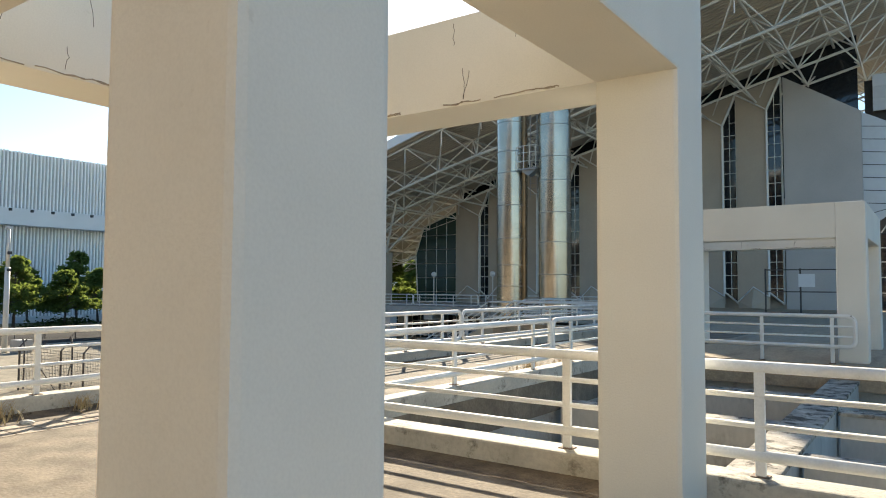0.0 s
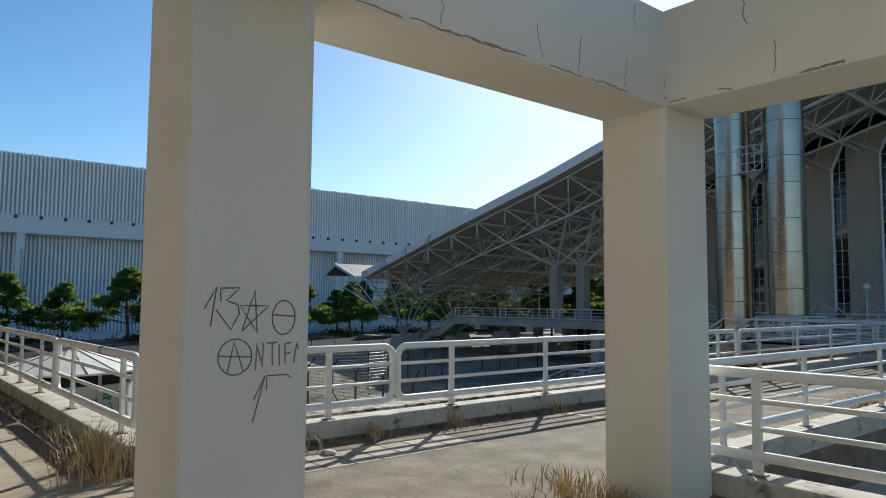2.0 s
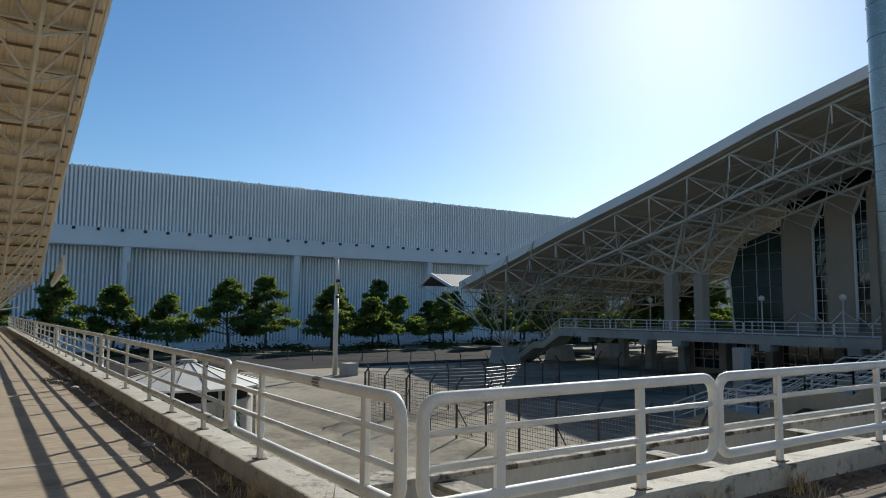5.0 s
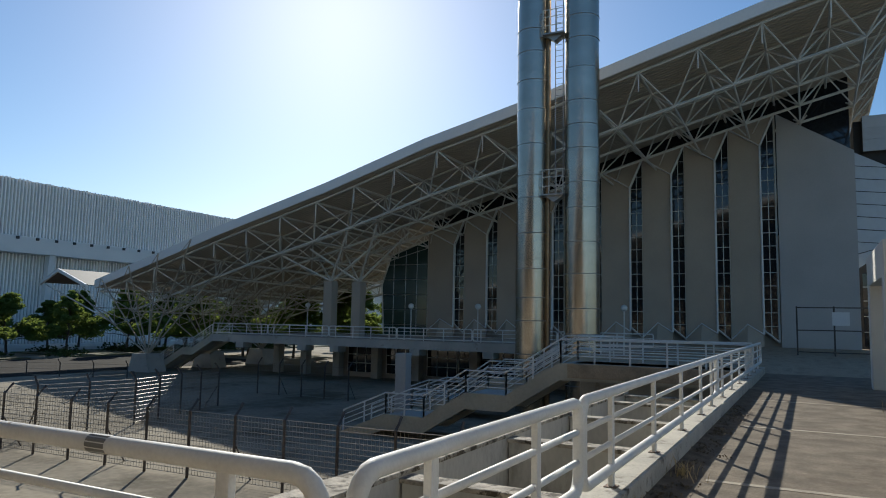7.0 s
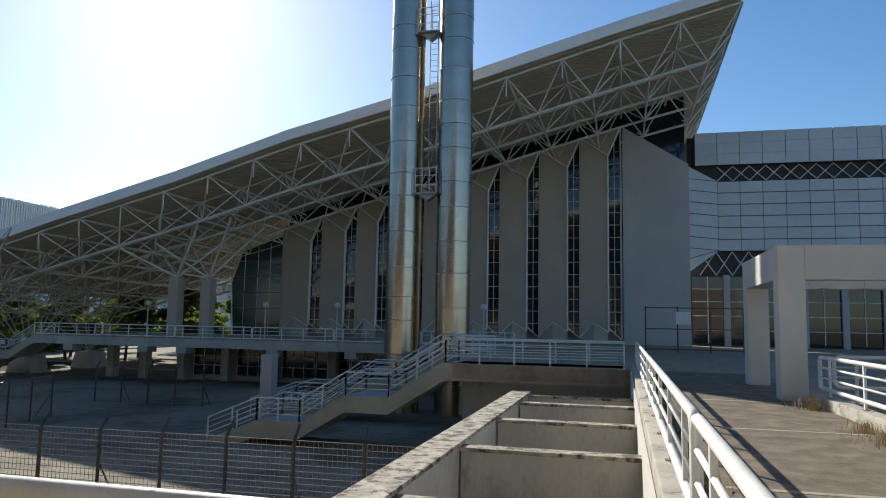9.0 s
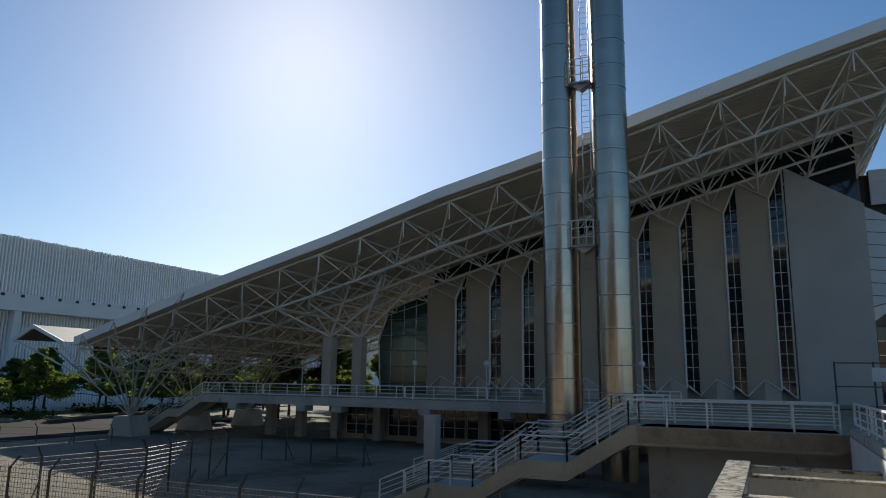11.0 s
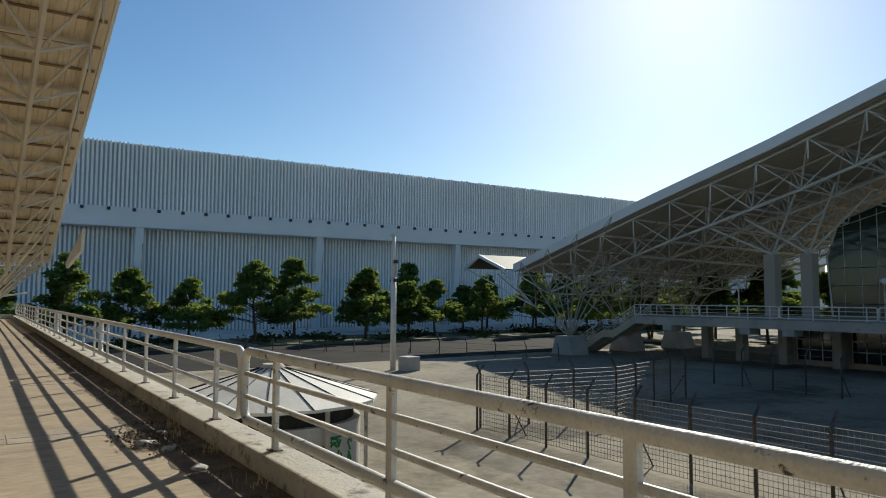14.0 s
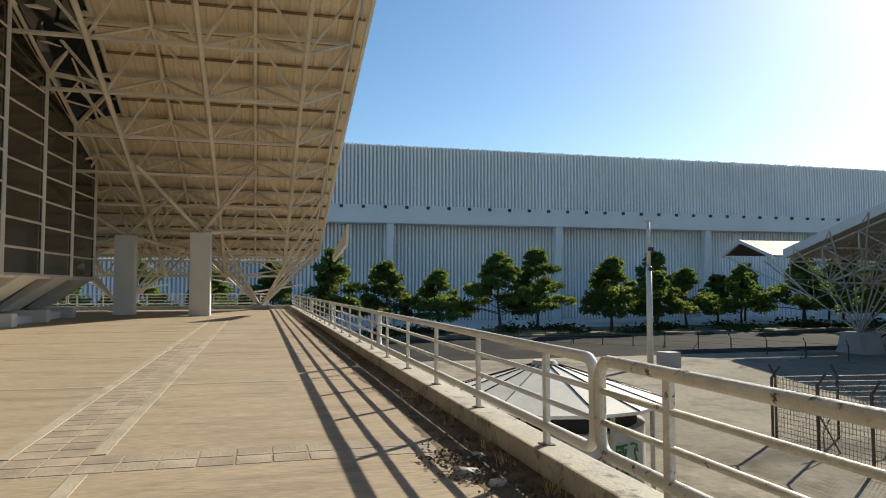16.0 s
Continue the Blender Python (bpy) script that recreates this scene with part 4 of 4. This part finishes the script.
# splayed struts beyond the deck's end
for by in (1.8, -6.5, -13.0):
    base = near_box("strut_base", CONCRETE, -58.9, -57.6, by - 0.6, by + 0.6, 0, 0.3, bevel=0.02)
    for k in range(10):
        bm = bmesh.new()
        dx = (-1.6, 1.5, 4.6, 7.8, -0.2)[k % 5]
        dy = (-3.6, 3.4)[k // 5]
        xx = max(-58.2 + dx, -59.6)
        tube(bm, [(-58.2 + 30, by, 0.2), (xx + 30, min(by + dy, 5.2), left_z(xx) - 0.8)], 0.075, 5)
        part("splayed_strut", bm, NEAR_STEEL, base)
bm = bmesh.new()
prism(bm, [(-52.0 + 30, 5.75, 3.2), (-46.5 + 30, 5.9, 4.6), (-46.9 + 30, 5.9, 3.6), (-51.6 + 30, 5.75, 2.9)], (0, 0.15, 0))
part("tip_gable", bm, FASCIA, near)
for z in (1.6, 2.8):
    for yy in range(5):
        bm = bmesh.new()
        tube(bm, [(-59 + 30, 4.5 - yy * 4.2, z), (-59 + 30, 0.5 - yy * 4.2, z + (0.9 if yy % 2 else -0.6))], 0.06, 5)
        part("brace", bm, WHITE_STEEL, near)
for yy in (-14, -9.9, -5.8, -1.7):
    rail_panel(4.0, (0.5, 2.0, 3.5), label="white railing across the far end of the deck", start=(-59.8, yy, 0.05), turn=90, foot=0.19)

# ---- great hall behind the trees ----
hall = thing("exhibition_hall", -108, 40, GROUND_Z, 0, "huge hall clad in pale ribbed metal with a horizontal band", "building")
def slats(name, x, z0, z1, seed):
    """Upright pale slats with gaps before a darker sheet."""
    rnd = random.Random(seed)
    bm = bmesh.new()
    box(bm, x - 0.5, x - 0.3, -110, 150, z0, z1)
    back = part(name, bm, HALL_GAP, hall)
    bm = bmesh.new()
    for k in range(500):
        y = -110 + k * 0.52
        d = rnd.uniform(0, 0.12)
        v = [bm.verts.new((x - 0.3 + a, y + c, z)) for z in (z0, z1 + rnd.uniform(0, 0.15)) for a, c in ((0, 0), (0.22 + d, 0.03), (0.22 + d, 0.24), (0, 0.3))]
        for q in ((0, 1, 5, 4), (1, 2, 6, 5), (2, 3, 7, 6), (4, 5, 6, 7)):
            bm.faces.new([v[m] for m in q])
    tagged(part("slat", bm, HALL, back), kind="stuff")


slats("lower_cladding", 0.3, 0, 15.2, 1)
slats("upper_cladding", 1.6, 14.0, 24.5, 2)
bm = bmesh.new()
box(bm, 0.5, 2.8, -110, 150, 13.5, 16.0, 0.1)
part("band", bm, FASCIA, hall)
bm = bmesh.new()
box(bm, -20, 1.0, -110, 150, 24.0, 24.5)
part("roof", bm, FASCIA, hall)
for k in range(86):
    bm = bmesh.new()
    box(bm, 2.75, 3.05, -106 + k * 3.0, -105.6 + k * 3.0, 15.5, 15.9)
    part("bracket", bm, JOINT, hall)
for k in range(10):
    bm = bmesh.new()
    yy = -96 + k * 25
    prism(bm, [(0.6, yy - 0.5, 0), (1.4, yy - 0.5, 0), (2.6, yy - 0.5, 13.5), (1.6, yy - 0.5, 13.5)], (0, 1.0, 0))
    part("strut", bm, FASCIA, hall)

# ---- lamp posts ----
ob = thing("lamp_post", -48.9, 24.4, GROUND_Z, 0, "tall white tapered lamp post on a concrete block", "lamp post")
bm = bmesh.new()
bmesh.ops.create_cone(bm, segments=12, radius1=0.19, radius2=0.17, depth=6.0, cap_ends=True)
bmesh.ops.translate(bm, vec=(0, 0, 3.0), verts=bm.verts)
part("pole", bm, WHITE_STEEL, ob, smooth=True)
bm = bmesh.new()
bmesh.ops.create_cone(bm, segments=12, radius1=0.13, radius2=0.11, depth=2.8, cap_ends=True)
bmesh.ops.translate(bm, vec=(0, 0, 7.4), verts=bm.verts)
part("pole", bm, WHITE_STEEL, ob, smooth=True)
bm = bmesh.new()
box(bm, -0.22, 0.22, -0.16, 0.16, 8.7, 8.9, 0.03)
part("lamp_head", bm, FASCIA, ob)
for z in (6.9, 5.7):
    bm = bmesh.new()
    box(bm, 0.1, 0.42, -0.1, 0.1, z, z + 0.22, 0.03)
    part("camera_box", bm, JOINT, ob)
bm = bmesh.new()
box(bm, -0.5, 0.5, -0.5, 0.5, 0, 0.9, 0.03)
ob2 = thing("concrete_block", -48.2, 25.2, GROUND_Z, 12, "square pale concrete block beside the lamp post", "block")
part("block", bm, PALE_WALL, ob2)
ob = thing("lamp_post", -92, 17.0, GROUND_Z, 0, "thin grey lamp post near the great hall", "lamp post")
bm = bmesh.new()
tube(bm, [(0, 0, 0), (0, 0, 10.5)], 0.13, 8)
part("pole", bm, STEEL_GREY, ob)

# ---- kiosk ----
ob = thing("kiosk", -27.0, 8.33, GROUND_Z, 0, "round concrete kiosk with a pale shallow conical roof", "kiosk")
N = 16
A_Z, E_Z, RR = -0.40 - GROUND_Z, -1.16 - GROUND_Z, 2.75
for k in range(N):
    a0, a1 = k * math.tau / N, (k + 1) * math.tau / N
    bm = bmesh.new()
    pts = [(0.25 * math.cos(a0), 0.25 * math.sin(a0), A_Z), (RR * math.cos(a0), RR * math.sin(a0), E_Z), (RR * math.cos(a1), RR * math.sin(a1), E_Z), (0.25 * math.cos(a1), 0.25 * math.sin(a1), A_Z)]
    prism(bm, pts, (0, 0, -0.07))
    part("roof_segment", bm, DOME, ob)
    bm = bmesh.new()
    tube(bm, [Vector(pts[0]) + Vector((0, 0, 0.005)), Vector(pts[1]) + Vector((0, 0, 0.005))], 0.018, 4)
    part("seam", bm, TAR_SHADE, ob)
bm = bmesh.new()
bmesh.ops.create_cone(bm, segments=20, radius1=0.34, radius2=0.26, depth=0.1, cap_ends=True)
bmesh.ops.translate(bm, vec=(0, 0, A_Z + 0.03), verts=bm.verts)
part("cap", bm, KERB, ob)
bm = bmesh.new()
bmesh.ops.create_cone(bm, segments=36, radius1=2.3, radius2=2.3, depth=1.65, cap_ends=True)
bmesh.ops.translate(bm, vec=(0, 0, 0.825), verts=bm.verts)
drum = part("drum", bm, KIOSK_WALL, ob, smooth=False)
# black ring that paints the shade between drum and eave
bm = bmesh.new()
bmesh.ops.create_cone(bm, segments=36, radius1=2.12, radius2=2.12, depth=0.5, cap_ends=True)
bmesh.ops.translate(bm, vec=(0, 0, 1.72), verts=bm.verts)
part("shadow_gap", bm, TAR_SHADE, ob)
for k in range(8):
    bm = bmesh.new()
    a = k * math.tau / 8 + 0.2
    tube(bm, [(2.46 * math.cos(a), 2.46 * math.sin(a), 0), (2.46 * math.cos(a), 2.46 * math.sin(a), E_Z)], 0.06, 6)
    part("eave_post", bm, KERB, ob)
rnd = random.Random(8)


def scrawl(name, mat, a0, a1, z0, z1, n, r):
    bm = bmesh.new()
    for s in range(n):
        a, z = rnd.uniform(a0, a1), rnd.uniform(z0, z1)
        pts = []
        for q in range(8):
            pts.append((2.303 * math.cos(a), 2.303 * math.sin(a), z))
            a = min(a1, max(a0, a + rnd.uniform(-0.08, 0.08)))
            z = min(z1, max(z0, z + rnd.uniform(-0.2, 0.2)))
        tube(bm, pts, r, 5)
    part(name, bm, mat, drum)


scrawl("green_tag", GREEN_SPRAY, radians(17), radians(37), 0.6, 1.35, 9, 0.028)
scrawl("black_tag", INK, radians(-28), radians(14), 0.65, 1.2, 8, 0.016)


# ---- fences on the court ----
def fence(pts, spacing, h, label, mesh=True, wires=14):
    ob = thing("fence", pts[0][0], pts[0][1], GROUND_Z, 0, label, "fence", "court fences")
    o = Vector((pts[0][0], pts[0][1], 0))
    for a, b in zip(pts, pts[1:]):
        a, b = Vector((*a, 0)) - o, Vector((*b, 0)) - o
        d = (b - a)
        n = max(1, round(d.length / spacing))
        side = Vector((-d.y, d.x, 0)).normalized()
        for k in range(n + 1):
            p = a + d * k / n
            bm = bmesh.new()
            tube(bm, [p, p + Vector((0, 0, h)), p + Vector((0, 0, h + 0.32)) + side * 0.3], 0.045, 5)
            part("post", bm, FENCE, ob)
            if k % 3 == 1:
                bm = bmesh.new()
                tube(bm, [p + Vector((0, 0, h * 0.6)), p + side * 0.75], 0.03, 4)
                part("brace", bm, FENCE, ob)
        bm = bmesh.new()
        for w in range(wires):
            z = 0.1 + (h - 0.1) * w / (wires - 1)
            tube(bm, [a + Vector((0, 0, z)), b + Vector((0, 0, z))], 0.011, 3)
        if mesh:
            m = int(d.length / 0.12)
            for k in range(m):
                p = a + d * k / m
                tube(bm, [p + Vector((0, 0, 0.1)), p + Vector((0, 0, h))], 0.006, 3)
        tagged(part("wire_mesh", bm, WIRE, ob), kind="stuff")


fence([(-29.6, 16.9), (-8.5, 17.6)], 1.75, 1.95, "rusty steel mesh fence with cranked posts on pale paving")
fence([(-29.8, 17.2), (-28.9, 23.3), (-30.7, 30.0)], 1.9, 1.95, "steel mesh fence with cranked posts across the court", wires=12)
fence([(-33.4, 36.0), (-26.5, 36.0)], 1.7, 1.9, "dark cranked fence posts below the terrace", mesh=False, wires=5)
fence([(-48, 38), (-58, 34), (-72, 20)], 2.4, 1.0, "low dark post fence along the bright verge", mesh=False, wires=3)


# ---- trees ----
def tree_mesh(seed, h, w):
    rnd = random.Random(seed)
    ob = thing("tree", 0, 0, 0, 0, "leafy green tree with a dark trunk in the planting bed", "tree", "row of trees before the great hall")
    bm = bmesh.new()
    th = h * 0.27
    pts, lean = [], Vector((rnd.uniform(-0.1, 0.1), rnd.uniform(-0.1, 0.1), 1))
    for k in range(5):
        pts.append(Vector((0, 0, 0)) + lean * (h * 0.75 * k / 4) + Vector((rnd.uniform(-0.1, 0.1), rnd.uniform(-0.1, 0.1), 0)) * (k > 0))
    radii = [0.16, 0.12, 0.09, 0.06, 0.03]
    rings = []
    for p, r in zip(pts, radii):
        rings.append([bm.verts.new(p + Vector((r * math.cos(a * math.tau / 7), r * math.sin(a * math.tau / 7), 0))) for a in range(7)])
    for a, b in zip(rings, rings[1:]):
        for k in range(7):
            bm.faces.new((a[k], a[(k + 1) % 7], b[(k + 1) % 7], b[k]))
    clumps = []
    for k in range(52):
        f = (k + rnd.uniform(0, 1)) / 52
        z = th + (h - th) * f
        reach = w * 0.5 * (1.0 - 0.88 * f ** 1.25) * rnd.uniform(0.35, 1.08)
        a = rnd.uniform(0, math.tau)
        c = Vector((reach * math.cos(a), reach * math.sin(a), z + rnd.uniform(-0.1, 0.25)))
        clumps.append((c, rnd.uniform(0.6, 1.1) * (1 - 0.42 * f)))
        s = lean * min(z * 0.8, h * 0.7)
        tube(bm, [s, (s + c) / 2 + Vector((0, 0, 0.12)), c], 0.035 * (1 - f * 0.5), 4)
    part("trunk", bm, BARK, ob)
    bm = bmesh.new()
    for c, r in clumps:
        for q in range(int(190 * r)):
            d = Vector((rnd.gauss(0, 1), rnd.gauss(0, 1), rnd.gauss(0, 0.55)))
            d = d.normalized() * r * rnd.uniform(0.25, 1.05) ** 0.7
            d.z *= 0.62
            p = c + d
            s = rnd.uniform(0.10, 0.24)
            u = Vector((rnd.uniform(-1, 1), rnd.uniform(-1, 1), rnd.uniform(-0.6, 0.6))).normalized()
            v = u.cross(Vector((rnd.uniform(-1, 1), rnd.uniform(-1, 1), rnd.uniform(-1, 1)))).normalized()
            bm.faces.new([bm.verts.new(p + u * s * a + v * s * b) for a, b in ((-1, 0), (0, 0.6), (1, 0), (0, -0.6))])
    tagged(part("crown", bm, LEAF, ob), kind="stuff")
    return ob


kinds = [tree_mesh(i, hh, ww) for i, (hh, ww) in enumerate(((6.6, 6.6), (7.4, 6.8), (6.0, 6.4), (7.0, 6.0)))]
rnd = random.Random(21)
spots = [(-80 + rnd.uniform(-2, 2), yy + rnd.uniform(-0.8, 0.8)) for yy in (-16, -9, -3, 3, 9, 14.3, 19.8, 25.9, 31.2, 37.1, 42.9, 49.3, 55.6, 61.8, 69.8, 77, 84, 92)]
spots += [(-92 + rnd.uniform(-3, 3), yy) for yy in (46, 53, 59, 66, 73, 80, 88)] + [(-66, 70), (-60, 74), (-54, 78), (-72, 84), (-62, 86), (-50, 88), (-57, 68), (-51, 70), (-63, 66), (-46, 72), (-69, 64), (-42, 76), (-75, 68)]
for i, (x, y) in enumerate(spots):
    base = kinds[i] if i < 4 else None
    m = pose(x, y, GROUND_Z + (0.12 if -86 < x < -74 else 0), 0, 0, rnd.uniform(0, 360))
    s = rnd.uniform(0.98, 1.2)
    if base:
        base.matrix_world = m
    else:
        c = copy_thing(kinds[rnd.randrange(4)], m)
        c.scale = (s, s, s * rnd.uniform(0.92, 1.08))


def leaf_heap(name, mat, label, category, places, seed, leaf, spread, height, count):
    rnd = random.Random(seed)
    bm = bmesh.new()
    for x, y, z in places:
        for q in range(count):
            p = Vector((x + rnd.gauss(0, spread), y + rnd.gauss(0, spread), z + abs(rnd.gauss(0, height)) * 0.8 + 0.02))
            u = Vector((rnd.uniform(-1, 1), rnd.uniform(-1, 1), rnd.uniform(-0.6, 0.6))).normalized()
            v = u.cross(Vector((rnd.uniform(-1, 1), rnd.uniform(-1, 1), rnd.uniform(-1, 1)))).normalized()
            s = leaf * rnd.uniform(0.6, 1.4)
            bm.faces.new([bm.verts.new(p + u * s * a + v * s * b) for a, b in ((-1, 0), (0, 0.6), (1, 0), (0, -0.6))])
    tagged(part(name, bm, mat), label, category, kind="stuff")


rnd = random.Random(5)
leaf_heap("bushes", BUSH, "low dark bushes between the trees", "bush",
          [(-78 + rnd.uniform(-5, 3), rnd.uniform(-20, 90), GROUND_Z + 0.1) for k in range(60)], 6, 0.2, 0.85, 0.42, 140)

# ---- weeds and litter along the kerb ----
def tuft(x, y, seed, n, h, spread):
    rnd = random.Random(seed)
    bm = bmesh.new()
    for k in range(int(n * 0.9)):
        a, r = rnd.uniform(0, math.tau), abs(rnd.gauss(0, spread))
        p = Vector((r * math.cos(a), r * math.sin(a), 0))
        hh = h * rnd.uniform(0.35, 1.1)
        lean = Vector((rnd.gauss(0, 0.35), rnd.gauss(0, 0.35), 0)) * hh
        w = Vector((math.cos(a + 1.5), math.sin(a + 1.5), 0)) * rnd.uniform(0.003, 0.007)
        q = p + lean * 0.35 + Vector((0, 0, hh * 0.6))
        t = p + lean + Vector((0, 0, hh))
        v = [bm.verts.new(c) for c in (p - w, p + w, q + w * 0.8, q - w * 0.8)]
        bm.faces.new(v)
        bm.faces.new((v[3], v[2], bm.verts.new(t)))
    ob = thing("weed_tuft", x, y, 0, 0, "dry straw-coloured weed tuft growing at the kerb", "weed", "dry weeds")
    tagged(part("foliage", bm, STRAW, ob), kind="stuff")


rnd = random.Random(12)
for k, (x, y, n, h, s) in enumerate([(-3.72, 3.55, 420, 0.42, 0.2), (-4.25, 3.6, 260, 0.36, 0.16), (-3.6, 3.95, 200, 0.3, 0.14), (-4.9, 3.62, 160, 0.25, 0.2),
                                     (-3.75, 5.3, 140, 0.22, 0.18), (-3.72, 6.2, 110, 0.2, 0.15), (-3.75, 7.4, 90, 0.2, 0.12), (-0.5, 6.1, 300, 0.17, 0.3),
                                     (-1.0, 6.15, 260, 0.14, 0.35), (-1.05, 12.5, 200, 0.28, 0.25), (-1.0, 13.6, 120, 0.22, 0.2), (-5.8, 3.6, 120, 0.2, 0.2),
                                     (-1.0, 16.5, 160, 0.3, 0.25), (-3.72, 9.2, 70, 0.18, 0.12)]):
    tuft(x, y, k, n, h, s)
for k in range(16):
    tuft(-6.5 - k * 0.9 + rnd.uniform(-0.3, 0.3), 3.62 + rnd.uniform(-0.1, 0.05), 50 + k, rnd.randrange(20, 60), 0.14, 0.12)


def dirt_strip(x0, x1, y0, y1, seed):
    rnd = random.Random(seed)
    bm = bmesh.new()
    n = int(max(x1 - x0, y1 - y0) / 0.12)
    along = x1 - x0 > y1 - y0
    a, b = [], []
    for k in range(n + 1):
        f = k / n
        j = rnd.uniform(-0.015, 0.015) + 0.16 * noise.noise(Vector((f * n * 0.05, seed, 0))) + 0.07 * noise.noise(Vector((f * n * 0.3, seed, 3)))
        if along:
            a.append(bm.verts.new((x0 + (x1 - x0) * f, y1, 0.03)))
            b.append(bm.verts.new((x0 + (x1 - x0) * f, y0 + j, 0.003)))
        else:
            a.append(bm.verts.new((x0, y0 + (y1 - y0) * f, 0.03)))
            b.append(bm.verts.new((x1 + j, y0 + (y1 - y0) * f, 0.003)))
    for k in range(n):
        bm.faces.new((b[k], b[k + 1], a[k + 1], a[k]))
    bmesh.ops.recalc_face_normals(bm, faces=bm.faces[:])
    tagged(part("dirt_strip", bm, DIRT), "dark dirt and dead leaves gathered along the kerb", "dirt", kind="stuff")


dirt_strip(-40, KX, KY - 0.62, KY - 0.14, 1)
dirt_strip(KX + 0.14, KX + 0.45, KY, 20, 2)
dirt_strip(-0.75, 12, 6.6, 6.88, 3)
rnd = random.Random(31)
leaf_heap("leaf_litter", DIRT, "dead brown leaves and twigs lying by the kerb", "litter",
          [(rnd.uniform(-30, -4), KY - 0.2 - abs(rnd.gauss(0, 0.15)), 0.0) for k in range(160)] + [(-16.6 + rnd.gauss(0, 0.3), 3.3 + rnd.gauss(0, 0.12), 0) for k in range(60)]
          + [(KX + 0.2 + abs(rnd.gauss(0, 0.12)), rnd.uniform(4, 16), 0) for k in range(90)], 32, 0.016, 0.05, 0.015, 14)
for k in range(7):
    x, y = ((-16.4, 3.2), (-16.1, 3.35), (-16.9, 3.45), (-15.2, 3.4), (-3.3, 5.4), (-8.6, 3.4), (-12.4, 3.35))[k]
    bm = bmesh.new()
    bmesh.ops.create_icosphere(bm, subdivisions=2, radius=0.07 if k else 0.1)
    for v in bm.verts:
        v.co *= 1 + 0.5 * noise.noise(v.co * 14 + Vector((k, 0, 0)))
        v.co.z = max(v.co.z * 0.45, -0.02)
    ob = thing("rubble", x, y, 0.02, k * 50, "crumpled pale litter lying on the deck by the kerb", "litter", "litter on the deck")
    part("lump", bm, PALE_LITTER, ob)

# ---- paving bands and joints in the deck ----
bm = bmesh.new()
box(bm, -0.14, 0.14, -0.14, 0.14, -0.01, 0.004)
tile_mesh = bpy.data.meshes.new("tile")
bm.to_mesh(tile_mesh)
bm.free()
tile_mesh.materials.append(TILE)


def tile_band(x0, x1, y0, y1):
    nx, ny = round((x1 - x0) / 0.3), round((y1 - y0) / 0.3)
    for i in range(nx):
        for j in range(ny):
            t = new("tile", tile_mesh)
            t.parent = deck
            t.location = (x0 + 0.15 + i * 0.3, y0 + 0.15 + j * 0.3, 0.0)


tile_band(-17.8, -17.2, -3.0, 3.3)
tile_band(-3.4, -2.8, 3.9, 6.9)
tile_band(-31.0, -17.8, -0.3, 0.3)
for yy in (-0.43, 0.31):
    for xa, xb in ((-46, -17.83), (-17.17, -8.3)):
        bm = bmesh.new()
        box(bm, xa, xb, yy, yy + 0.12, -0.01, 0.008)
        part("joint_strip", bm, PALE_JOINT, deck)
for xx in (-13.0, -22.3, -26.8, -31.2, -35.7, -40.2, -8.2, -1.2, 5.2):
    for ya, yb in ((-5, -0.45), (0.45, KY - 0.6)):
        bm = bmesh.new()
        box(bm, xx - 0.05, xx + 0.05, ya, yb, -0.01, 0.004)
        part("joint_strip", bm, PALE_JOINT, deck)
for yy in (9.2, 13.4, 17.6):
    bm = bmesh.new()
    box(bm, KX + 0.5, -0.8, yy - 0.05, yy + 0.05, -0.01, 0.004)
    part("joint_strip", bm, PALE_JOINT, deck)
